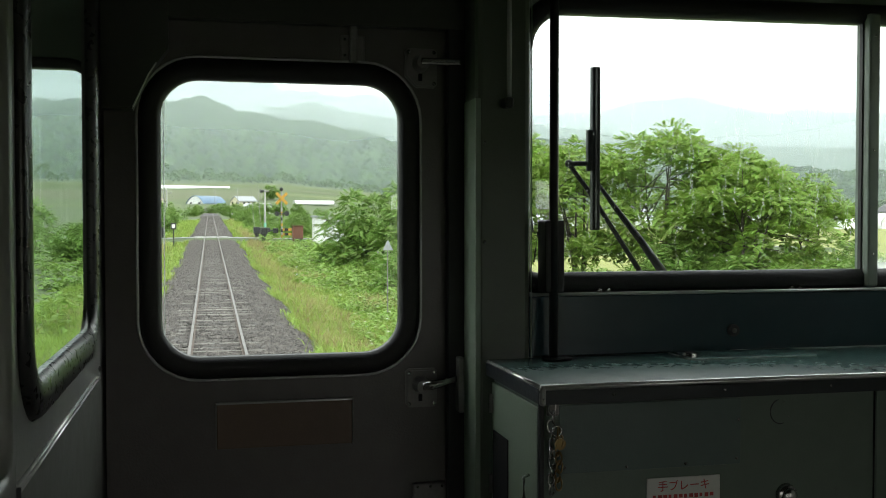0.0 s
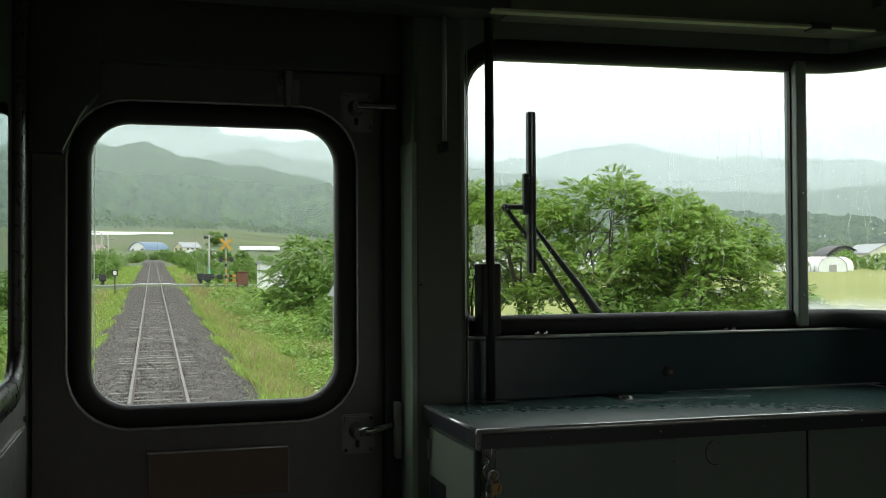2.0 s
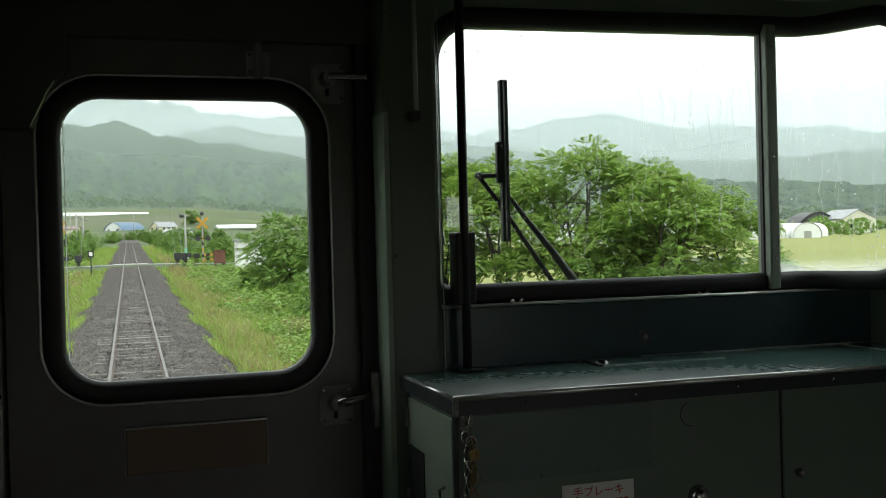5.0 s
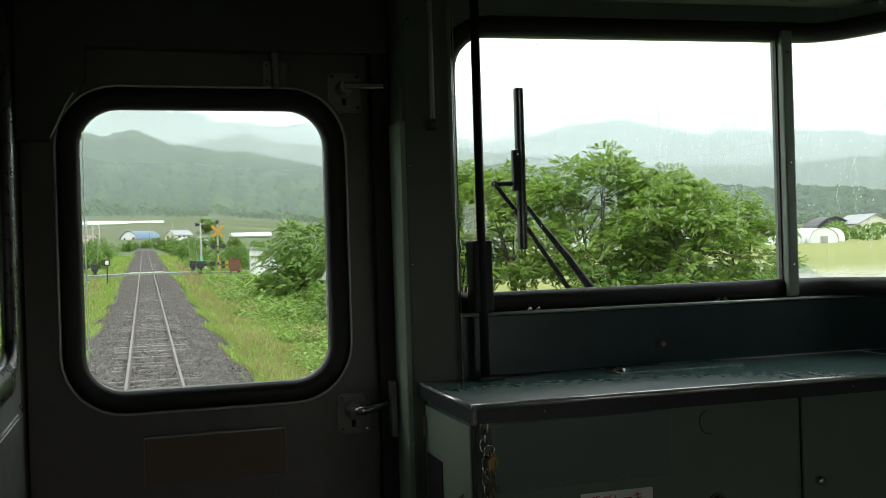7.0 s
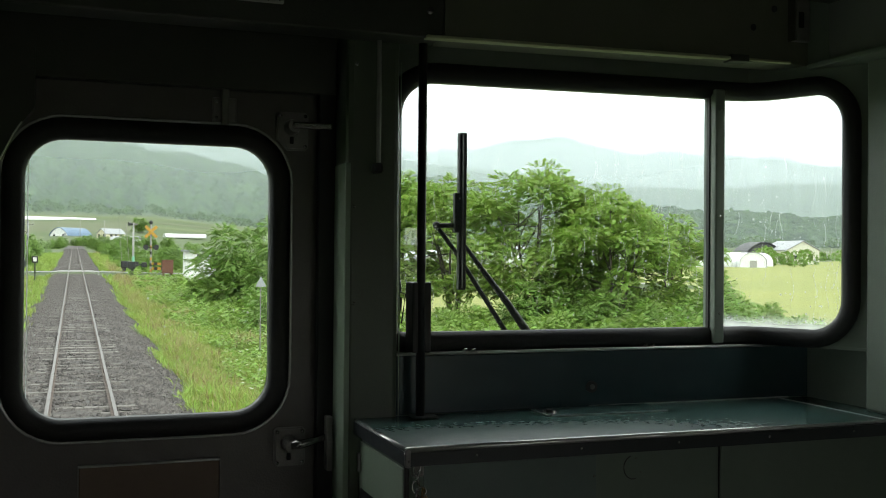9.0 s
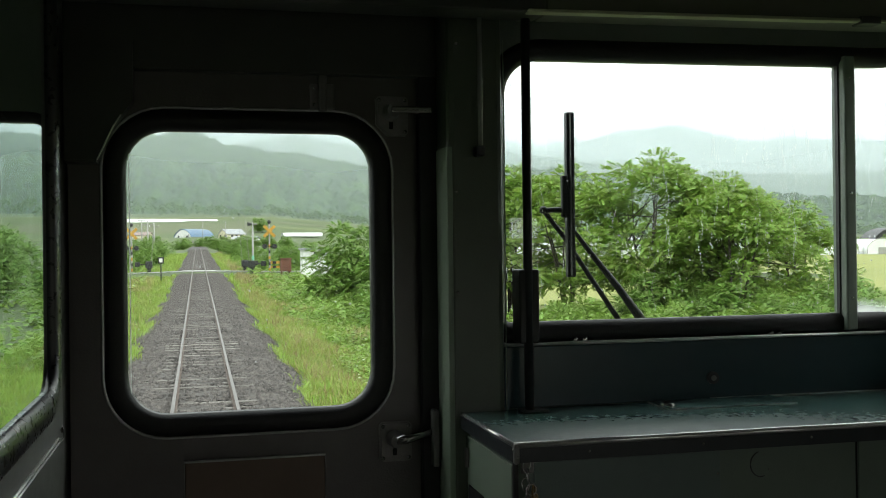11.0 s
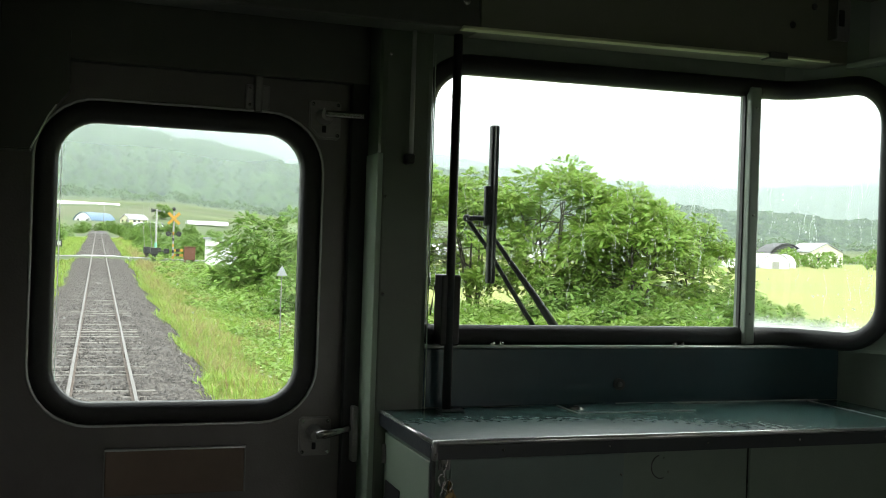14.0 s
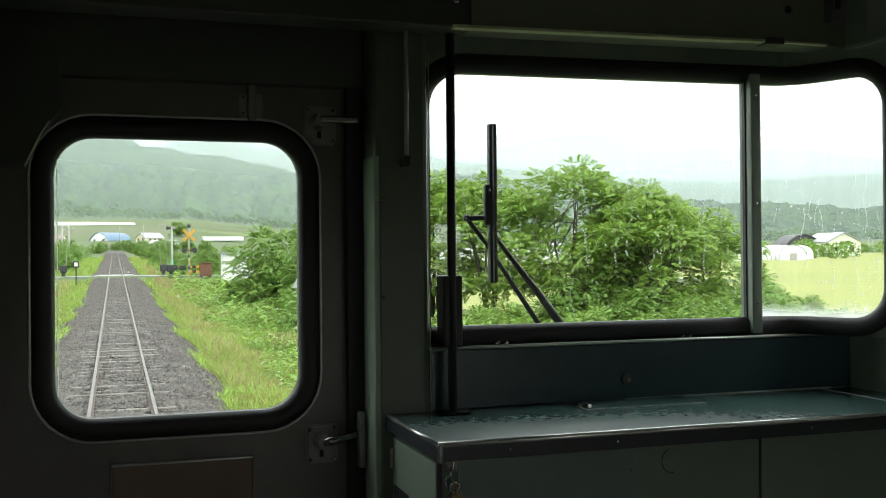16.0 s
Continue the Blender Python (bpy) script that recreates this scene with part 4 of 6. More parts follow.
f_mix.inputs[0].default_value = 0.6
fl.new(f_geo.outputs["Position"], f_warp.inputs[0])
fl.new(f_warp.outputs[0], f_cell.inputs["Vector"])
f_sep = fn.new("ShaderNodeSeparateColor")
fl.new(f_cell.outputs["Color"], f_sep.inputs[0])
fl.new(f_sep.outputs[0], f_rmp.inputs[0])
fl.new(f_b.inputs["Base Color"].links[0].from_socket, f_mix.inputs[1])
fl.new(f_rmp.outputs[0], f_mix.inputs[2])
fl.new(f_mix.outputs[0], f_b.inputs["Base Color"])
FILM = material("white_polytunnel_film", (0.8, 0.82, 0.82), 0.4, 0, (0.7, 0.73, 0.73), 0.6, 4, 0.6)
HOUSE_WHITE = material("white_house_wall", (0.78, 0.79, 0.78), 0.7, 0, (0.68, 0.69, 0.68), 0.7, 5)
HOUSE_CREAM = material("cream_house_wall", (0.66, 0.62, 0.45), 0.7, 0, (0.56, 0.53, 0.38), 0.7, 5)
HOUSE_PALE = material("faded_cream_wall", (0.7, 0.69, 0.6), 0.7, 0, (0.6, 0.59, 0.5), 0.7, 5)
ROOF_BLUE = material("blue_metal_roof", (0.13, 0.2, 0.28), 0.4, 0, (0.08, 0.15, 0.26), 0.8, 5)
ROOF_GREY = material("grey_metal_roof", (0.33, 0.35, 0.37), 0.4, 0, (0.26, 0.27, 0.29), 0.8, 5)
ROOF_RED = material("brown_metal_roof", (0.27, 0.2, 0.19), 0.5, 0, (0.2, 0.15, 0.14), 0.8, 5)
ROOF_BLACK = material("black_metal_roof", (0.045, 0.045, 0.05), 0.5, 0, (0.03, 0.03, 0.035), 0.8, 5)
WINDOW_DARK = material("dark_window_pane", (0.02, 0.025, 0.03), 0.1, 0, (0.03, 0.035, 0.04), 2)
YELLOW = material("signal_yellow", (0.5, 0.28, 0.04), 0.5, 0, (0.42, 0.23, 0.03), 3)
SLAB = material("wet_concrete_slab", (0.3, 0.3, 0.29), 0.4, 0, (0.23, 0.23, 0.22), 1.5, 5, 0.6, 0.2, 30, per_object=0.1)
CONCRETE = material("grey_concrete", (0.36, 0.36, 0.34), 0.8, 0, (0.28, 0.28, 0.265), 2, 5, 0.6, 0.2, 30)
SIGN_GREEN = material("pale_green_enamel", (0.2, 0.5, 0.36), 0.5, 0, (0.17, 0.44, 0.31), 4)
RUST = material("rusty_sheet", (0.18, 0.075, 0.045), 0.8, 0, (0.11, 0.05, 0.035), 2, 5)

rng = np.random.default_rng(7)


def lerp_table(table, v):
    return np.interp(v, [a for a, _ in table], [b for _, b in table])


# ---------- ground: one sheet to the horizon ----------
RISE = [(0, 0), (12, 0), (20, 0.08), (35, 0.37), (65, 0.92), (90, 1.39), (150, 2.5), (200, 3.4), (300, 5.2), (600, 13.3), (800, 29), (960, 40), (1300, 58), (6000, 80)]


def grade(y):
    """The line climbs gently away from the car."""
    return lerp_table(RISE, np.maximum(np.asarray(y, float), 0))


def ground_z(x, y):
    x, y = np.asarray(x, float), np.asarray(y, float)
    r = np.hypot(x, y)
    az = np.degrees(np.arctan2(x, np.maximum(y, 1e-3)))
    rise = lerp_table(RISE, r) * np.clip(1.0 - 0.045 * np.clip(az - 4, 0, 14), 0.37, 1)
    ax = np.abs(x)
    near = np.interp(ax, [0, 2.0, 2.6, 5, 9, 14, 17, 30], [-2.0, -1.95, -1.84, -1.98, -2.15, -2.3, -2.42, -2.42])
    bumps = 0.05 * np.sin(x * 1.7 + 0.4 * y) * np.sin(y * 0.9) + 0.04 * np.sin(x * 0.6 - y * 0.37)
    return near + rise + np.where(ax > 2.6, bumps, 0)


def grid_mesh(name, xs, ys, zf, mat, smooth=True, skew=0.0):
    X, Y = np.meshgrid(xs, ys)
    X = X + skew * np.maximum(Y - 40, 0)
    V = np.stack([X, Y, zf(X, Y)], -1).reshape(-1, 3)
    nx = len(xs)
    i = (np.arange(len(ys) - 1)[:, None] * nx + np.arange(nx - 1)[None]).ravel()
    F = np.stack([i, i + 1, i + nx + 1, i + nx], -1)
    return raw(name, V, F, mat, None, smooth)


side = np.concatenate([np.linspace(0, 12, 30), np.geomspace(12.6, 4000, 60)])
xs = np.concatenate([-side[:0:-1], side])
ys = np.concatenate([[-3000, -1000, -300, -100, -40, -15], np.linspace(-5, 120, 120), np.geomspace(122, 5000, 80)])
tagged(grid_mesh("ground", xs, ys, ground_z, GROUND), "green meadow and verge beside the railway", "ground", kind="structure")

# field of ripening grain beyond the verge
xs = np.linspace(13.5, 420, 90)
ys = np.concatenate([np.linspace(-30, 120, 50), np.geomspace(124, 330, 30)])
rice = grid_mesh("grain_field", xs, ys, lambda x, y: ground_z(x, y) + 0.22 + 0.06 * np.sin(x * 0.7) * np.sin(y * 0.9 + x), RICE, True, 0.27)
tagged(rice, "yellow-green field of ripening grain", "field", kind="stuff")
EARTH = material("cropped_field", (0.108, 0.128, 0.062), 0.9, 0, (0.088, 0.1, 0.05), 0.04, 7, 0.5, 0.4, 2)
STUBBLE = material("mown_meadow", (0.125, 0.155, 0.06), 0.9, 0, (0.09, 0.115, 0.045), 0.04, 7, 0.5, 0.4, 2)
for r0, r1, a0, a1, mat, label in ((640, 770, -12, 3.2, EARTH, "dull green cropped field on the far slope"), (862, 898, -12, 16, STUBBLE, "pale mown meadow below the hills"), (700, 735, 3.4, 14, STUBBLE, "pale mown meadow on the far slope"), (770, 800, 1.5, 12, EARTH, "dull green cropped strip on the far slope"), (520, 575, -9, -1.4, STUBBLE, "pale mown meadow by the farm"), (600, 800, 18, 44, STUBBLE, "pale mown meadow beyond the village")):
    A, Q = np.meshgrid(np.radians(np.linspace(a0, a1, 40)), np.linspace(r0, r1, 12))
    lift = np.full(A.shape, 0.45)
    lift[0], lift[-1], lift[:, 0], lift[:, -1] = -0.6, -0.6, -0.6, -0.6
    X, Y = Q * np.sin(A), Q * np.cos(A)
    i = (np.arange(11)[:, None] * 40 + np.arange(39)[None]).ravel()
    tagged(raw("far_field", np.stack([X, Y, ground_z(X, Y) + lift], -1).reshape(-1, 3), np.stack([i, i + 1, i + 41, i + 40], -1), mat, None, True), label, "field", kind="stuff")

# ---------- hills ----------
NEAR = [(-60, 5.7), (-10, 6.2), (-2, 6.44), (-0.5, 6.65), (1, 6.2), (2.3, 5.7), (4, 5.6), (6, 5.38), (7.4, 5.15), (8.9, 4.72), (10.2, 4.42), (14, 4.5), (19.5, 4.51), (21.6, 4.21), (24.7, 3.88), (27.8, 3.39), (30.9, 2.93), (33.8, 2.59), (36.7, 2.59), (40, 2.18), (80, 2.1)]
MIDDLE = [(-60, 5.4), (1, 5.4), (2.5, 6.0), (4, 6.45), (5.6, 6.56), (7, 6.25), (8.4, 5.92), (10.3, 5.8), (15, 5.74), (19, 5.29), (23, 4.82), (28, 4.16), (34, 3.81), (40, 4.06), (80, 3.7)]
FAR = [(-60, 7.95), (-10, 8.45), (1.5, 7.91), (3, 7.65), (4.1, 7.33), (5.4, 7.11), (7.8, 6.97), (9.8, 7.01), (15, 6.58), (18, 5.91), (21, 5.98), (23.2, 6.38), (24.8, 6.68), (27, 6.71), (28.2, 6.37), (29.7, 5.88), (31, 5.65), (32.4, 5.9), (35.4, 5.6), (38.2, 5.51), (41.2, 4.8), (80, 4.6)]


def hill(name, table, r0, r1, foot, rows, step, crown, label):
    az = np.radians(np.arange(-24, 58, step))
    t = np.linspace(0, 1, rows)
    A, T = np.meshgrid(az, t)
    R = r0 + (r1 - r0) * T
    top = np.tan(np.radians(sum(lerp_table(table, np.degrees(A) + d) for d in (-0.9, -0.45, 0, 0.45, 0.9)) / 5)) * (r0 + (r1 - r0) * 0.85) + 1.5 - crown * 0.3
    base = np.tan(np.radians(foot)) * r0
    prof = np.sin(np.minimum(T / 0.85, 1) * math.pi / 2) ** 1.15 - np.clip(T - 0.85, 0, 1) * 0.8
    gul = np.sin(np.degrees(A) * 2.1 + 3 * T) * 0.5 + np.sin(np.degrees(A) * 5.3 - 5 * T) * 0.3
    Z = base + (top - base) * (prof + gul * 0.05 * np.sin(T * math.pi))
    h = np.array([noise.noise(Vector((a * r / crown, r / crown, 3.1))) for a, r in zip((A).ravel(), R.ravel())]).reshape(A.shape)
    h2 = np.array([noise.noise(Vector((a * r / crown * 2.3, r / crown * 2.3, 9.7))) for a, r in zip((A).ravel(), R.ravel())]).reshape(A.shape)
    Z = Z + (crown * 0.7 * h + crown * 0.6 * np.abs(h2)) * np.clip((1.0 - T) / 0.25, 0.35, 1.0)
    V = np.stack([R * np.sin(A), R * np.cos(A), Z], -1).reshape(-1, 3)
    nx = len(az)
    i = (np.arange(rows - 1)[:, None] * nx + np.arange(nx - 1)[None]).ravel()
    F = np.stack([i, i + 1, i + nx + 1, i + nx], -1)
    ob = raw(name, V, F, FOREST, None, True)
    return tagged(ob, label, "hill", kind="structure")


hill("backdrop_hill", NEAR, 985, 1500, 0.7, 230, 0.075, 8, "forested hillside under low cloud")
hill("backdrop_ridge", MIDDLE, 1750, 2150, 1.5, 40, 0.2, 14, "forested ridge half lost in mist")
hill("backdrop_mountain", FAR, 2500, 3100, 2.2, 36, 0.25, 18, "far forested mountain ridge fading into mist")


def mist(name, r, top_elev, mat, label):
    az = np.radians(np.arange(-55, 76, 1.0))
    V, F = [], []
    zs = [-5, math.tan(radians(top_elev)) * r]
    for z in zs:
        for a in az:
            V.append((r * math.sin(a), r * math.cos(a), z))
    n = len(az)
    F = [[i, i + 1, n + i + 1, n + i] for i in range(n - 1)]
    ob = raw(name, V, F, mat, None, True)
    ob.visible_shadow = False
    return tagged(ob, label, "mist", kind="stuff")


mist("mist_bank", 905, 11, mist_material("thin_drizzle", 0.14, 0.33, 20, 120, 180, 0.003), "thin drizzle in front of the hillside")
mist("mist_bank", 1650, 11, mist_material("valley_mist", 0.36, 0.4, 60, 160, 330, 0.002), "pale mist behind the first hill")
mist("mist_bank", 2400, 11, mist_material("hill_mist", 0.42, 0.58, 80, 280, 430, 0.0015), "pale mist between the ridges")

# ---------- railway track ----------
track = thing("railway_track", (0, 20, -1.5), "single-track railway on grey ballast with wooden sleepers", "railway", kind="structure")
xs = np.array([-2.75, -2.4, -2.0, -1.7, -1.3, -0.62, -0.5, 0, 0.5, 0.62, 1.3, 1.7, 2.0, 2.4, 2.75])
zp = np.array([-2.02, -1.84, -1.62, -1.51, -1.49, -1.49, -1.5, -1.49, -1.5, -1.49, -1.49, -1.51, -1.62, -1.84, -2.02])
bed_y = np.concatenate([np.linspace(-20, 90, 300), np.linspace(92, 420, 60)])
bed = grid_mesh("ballast", xs, bed_y, lambda x, y: np.interp(x, xs, zp) + 0.02 * np.sin(y * 2.3 + x * 3) * np.sin(y * 0.7 - x) + grade(y), BALLAST)
bed.parent = track
bed.matrix_parent_inverse = Matrix.Translation((0, -20, 1.5))


def climb(bm):
    for v in bm.verts:
        v.co.z += float(grade(v.co.y))
    return bm


def rail_section(parent, x, y0, y1):
    prof = [(-0.0325, -0.0), (0.0325, 0.0), (0.0325, -0.03), (0.009, -0.042), (0.008, -0.115), (0.06, -0.128), (0.06, -0.138), (-0.06, -0.138), (-0.06, -0.128), (-0.008, -0.115), (-0.009, -0.042), (-0.0325, -0.03)]
    bm = bmesh.new()
    a = [bm.verts.new((x + u, y0, -1.35 + w)) for u, w in prof]
    b = [bm.verts.new((x + u, y1, -1.35 + w)) for u, w in prof]
    for i in range(len(prof)):
        bm.faces.new((a[i], a[(i + 1) % len(prof)], b[(i + 1) % len(prof)], b[i]))
    bm.faces.new(a)
    bm.faces.new(b)
    rl = part("rail", climb(bm), RAIL, parent, "rusty rail with a polished head")
    part("rail_head", climb(box(x - 0.031, x + 0.031, y0, y1, -1.3505, -1.3475)), RAIL_TOP, rl, "polished running surface")
    for s in (-1, 1):
        part("fishplate", climb(box(x + s * 0.012, x + s * 0.032, y1 - 0.28, y1 + 0.28, -1.47, -1.395, 0.004)), RAIL, rl, "bolted joint plate")


for y0 in range(-15, 305, 20):
    for x in (-0.5665, 0.5665):
        rail_section(track, x, y0 + 0.6, y0 + 20.59)

bm = box(-1.05, 1.05, -0.11, 0.11, -0.15, 0.0, 0.012)
me = bpy.data.meshes.new("sleeper")
bm.to_mesh(me)
bm.free()
me.materials.append(SLEEPER)
for k in range(260):
    ob = new("sleeper", me)
    ob.parent = track
    ob.location = (rng.normal(0, 0.015), 14 + k * 0.66 + rng.normal(0, 0.02) - 20, -1.474 + 1.5 - rng.choice([0.0, 0.012, 0.02, 0.028]) + rng.normal(0, 0.005) + float(grade(14 + k * 0.66)))
    ob.rotation_euler = (0, rng.normal(0, 0.004), rng.normal(0, 0.008))


def stones(n, x0, x1, y0, y1, size):
    """Loose broken stones lying on the ballast."""
    base = np.array([(1, 0, 0), (-1, 0, 0), (0, 1, 0), (0, -1, 0), (0, 0, 1), (0, 0, -1)], float)
    tri = np.array([(0, 2, 4), (2, 1, 4), (1, 3, 4), (3, 0, 4), (2, 0, 5), (1, 2, 5), (3, 1, 5), (0, 3, 5)])
    x = rng.uniform(x0, x1, n)
    y = y0 + (y1 - y0) * rng.random(n) ** 1.5
    keep = np.abs(np.abs(x) - 0.5665) > 0.06
    near_sleeper = np.abs((y - 14 + 0.33) % 0.66 - 0.33) < 0.13
    keep &= ~(near_sleeper & (np.abs(x) < 1.05) & (rng.random(n) < 0.88))
    keep &= np.abs(y - 92) > 2.9
    x, y = x[keep], y[keep]
    n = len(x)
    z = np.interp(x, xs, zp) + 0.005 + grade(y)
    ang = rng.uniform(0, math.tau, n)
    s = size * rng.uniform(0.6, 1.5, (n, 1, 3)) * np.array([1, 1, 0.7])
    jit = base[None] * s * rng.uniform(0.65, 1.3, (n, 6, 1))
    c, q = np.cos(ang)[:, None], np.sin(ang)[:, None]
    V = np.stack([jit[..., 0] * c - jit[..., 1] * q + x[:, None], jit[..., 0] * q + jit[..., 1] * c + y[:, None], jit[..., 2] + z[:, None]], -1)
    F = (np.arange(n)[:, None, None] * 6 + tri[None]).reshape(-1, 3)
    return V.reshape(-1, 3), F


V, F = stones(46000, -2.35, 2.35, 14, 100, 0.046)
V2, F2 = stones(14000, -2.3, 2.3, 60, 240, 0.07)
V, F = np.concatenate([V, V2]), np.concatenate([F, F2 + len(V)])
ob = raw("ballast_stones", V, F, STONE)
tagged(ob, "loose grey broken stones between and beside the rails", "gravel", kind="stuff")

# ---------- foliage ----------


def quads(base, along, across, length, width, droop=0.25):
    """Pointed leaves: base points, unit directions and sizes to vertices and faces."""
    n = len(base)
    L, W = length[:, None], width[:, None]
    mid = base + along * L * 0.45
    tip = base + along * L + np.array([0, 0, -1.0]) * L * droop
    V = np.stack([base, mid + across * W * 0.5, tip, mid - across * W * 0.5], 1).reshape(-1, 3)
    F = np.arange(n * 4).reshape(-1, 4)
    return V, F


def unit(v):
    return v / np.maximum(np.linalg.norm(v, axis=-1, keepdims=True), 1e-9)


def compound(points, outward, size, pairs=5):
    """Feathered leaves: a drooping stalk with paired leaflets, at each point."""
    n = len(points)
    d = unit(outward + rng.normal(0, 0.35, (n, 3)))
    sidev = unit(np.cross(d, np.array([0, 0, 1.0]) + rng.normal(0, 0.25, (n, 3))))
    out_b, out_d, out_l, out_s = [], [], [], []
    for k in range(pairs):
        f = 0.25 + 0.75 * k / (pairs - 1)
        p = points + d * (size * f)[:, None] + np.array([0, 0, -1.0]) * (size * 0.28 * f * f)[:, None]
        for s in (-1, 1):
            out_b.append(p)
            dd = unit(sidev * s + d * 0.55 + np.array([0, 0, -0.25]))
            out_d.append(dd)
            out_s.append(unit(np.cross(dd, np.array([0, 0, 1.0]) + d * 0.4)))
            out_l.append(size * (0.42 - 0.12 * abs(f - 0.6)))
    B, D, S, L = np.concatenate(out_b), np.concatenate(out_d), np.concatenate(out_s), np.concatenate(out_l)
    return quads(B, D, unit(np.cross(D, S)) * 0.35 + S, L, L * 0.6, 0.2)


def shell_points(centres, radii, per, flat=0.6, low=-0.35):
    """Points on the upper skins of clumps, with their outward directions."""
    d = unit(rng.normal(0, 1, (len(centres) * per, 3)))
    d[:, 2] = np.where(d[:, 2] < low, -d[:, 2], d[:, 2])
    c = np.repeat(centres, per, 0)
    r = np.repeat(radii, per)[:, None] * rng.uniform(0.55, 1.0, (len(d), 1)) ** 0.6
    return c + d * r * np.array([1, 1, flat]), unit(d * np.array([1, 1, 0.6]) + np.array([0, 0, 0.1]))


def tree(name, height, spread, seed, label, stems=3, clumps=40, leaves=24, size=0.52):
    """A many-stemmed walnut: leaning stems, curved limbs and drooping clumps of feathered leaves from low down to the top."""
    global rng
    keep, rng = rng, np.random.default_rng(seed)
    t = thing(name, (0, 0, 0), label, "tree", "trees along the line")
    rr = 0.013 * height
    tops = []
    for k in range(stems):
        a = k * math.tau / stems + rng.normal(0, 0.4)
        out = spread * rng.uniform(0.18, 0.5) * (0.3 if k == 0 else 1)
        h = height * (0.92 if k == 0 else rng.uniform(0.6, 0.85))
        pts = [(0.1 * math.cos(a), 0.1 * math.sin(a), -0.3)]
        for f in (0.3, 0.6, 1.0):
            pts.append((out * f ** 1.2 * math.cos(a) + rng.normal(0, 0.1), out * f ** 1.2 * math.sin(a) + rng.normal(0, 0.1), h * f))
        part("trunk", tube(pts, [rr, rr * 0.8, rr * 0.5, rr * 0.12], 7), BARK, t, smooth=True)
        tops.append(np.array(pts))
    centres, radii = [p[-1] for p in tops], [spread * 0.24] * stems
    while len(centres) < clumps:
        f = rng.uniform(0.2, 0.95)
        a, q = rng.uniform(0, math.tau), rng.uniform(0.35, 1.0) ** 0.7
        wide = spread * math.sin(math.pi * (0.22 + 0.72 * f)) ** 0.8
        c = np.array([math.cos(a) * q * wide, math.sin(a) * q * wide, f * height * (1 - 0.1 * q)])
        centres.append(c)
        radii.append(spread * rng.uniform(0.15, 0.28))
        p = tops[int(rng.integers(0, stems))]
        b0 = p[1] + (p[2] - p[1]) * rng.uniform(0, 1) if f < 0.6 else p[2] + (p[3] - p[2]) * rng.uniform(0, 0.6)
        mid = (b0 + c) / 2 + np.array([0, 0, 0.12 * spread * 0.3])
        if len(centres) % 2:
            part("limb", tube([b0, mid, c], [rr * 0.32, rr * 0.2, rr * 0.06], 5), BARK, t, smooth=True)
    P, O = shell_points(np.array(centres), np.array(radii), leaves, 0.6, -0.3)
    V, F = compound(P, O, rng.uniform(0.7, 1.3, len(P)) * size)
    raw("crown", V, F, LEAF_A, t)
    rng = keep
    return t


def bush(name, radius, height, seed, label, leaf=0.3, clumps=16, leaves=40, mat=None, category="bush"):
    """A rounded shrub: several stems and clumps of leaves to the ground."""
    global rng
    keep, rng = rng, np.random.default_rng(seed)
    t = thing(name, (0, 0, 0), label, category, "bushes along the line")
    cs, rs = [], []
    for k in range(clumps):
        a, q = rng.uniform(0, math.tau), math.sqrt(rng.random())
        z = height * rng.uniform(0.12, 0.85) * (1 - 0.45 * q * q)
        cs.append((math.cos(a) * q * radius * 0.8, math.sin(a) * q * radius * 0.8, z))
        rs.append(radius * rng.uniform(0.17, 0.33))
    for k in range(5):
        c = np.array(cs[k * 3 % clumps])
        base = np.array([c[0] * 0.25, c[1] * 0.25, -0.2])
        part("stem", tube([base, (base + c) / 2 + np.array([0.05, 0, 0.1]), c], [0.05, 0.035, 0.012], 6), BARK, t, smooth=True)
    P, O = shell_points(np.array(cs), np.array(rs), leaves, 0.8, -0.5)
    V, F = compound(P, O, rng.uniform(0.7, 1.3, len(P)) * leaf, 4)
    raw("foliage", V, F, mat or LEAF_B, t)
    rng = keep
    return t


def spot(x, y, turn=0.0, scale=1.0, squash=1.0, sink=0.1):
    return pose(x, y, float(ground_z(x, y)) - sink, 0, 0, turn) @ Matrix.Diagonal((scale, scale, scale * squash, 1))


walnuts = [tree("walnut_tree", 8.5, 4.4, 11, "bushy walnut tree with bright green feathered leaves", 4, 54, 50, 0.46),
           tree("walnut_tree", 8.2, 4.2, 23, "spreading many-stemmed walnut tree with gaps in its crown", 5, 54, 50, 0.46),
           tree("walnut_tree", 7.4, 3.6, 37, "leafy walnut tree beside the grain field", 4, 50, 50, 0.46)]
TREES = [(21.6, 46.5, 0, 1.0), (19.2, 51.5, 1, 1.0), (24.6, 44.6, 2, 1.0), (27.0, 50.5, 2, 1.0), (23.2, 41.0, 1, 0.82), (17.4, 56.0, 2, 1.15), (28.4, 44.5, 1, 0.72)]
for k, (x, y, v, s) in enumerate(TREES):
    m = spot(x, y, 47 * k) @ Matrix.Diagonal((s, s, s, 1))
    if k < 3:
        walnuts[v].matrix_basis = spot(x, y, 47 * k)
    else:
        copy_thing(walnuts[v], m)

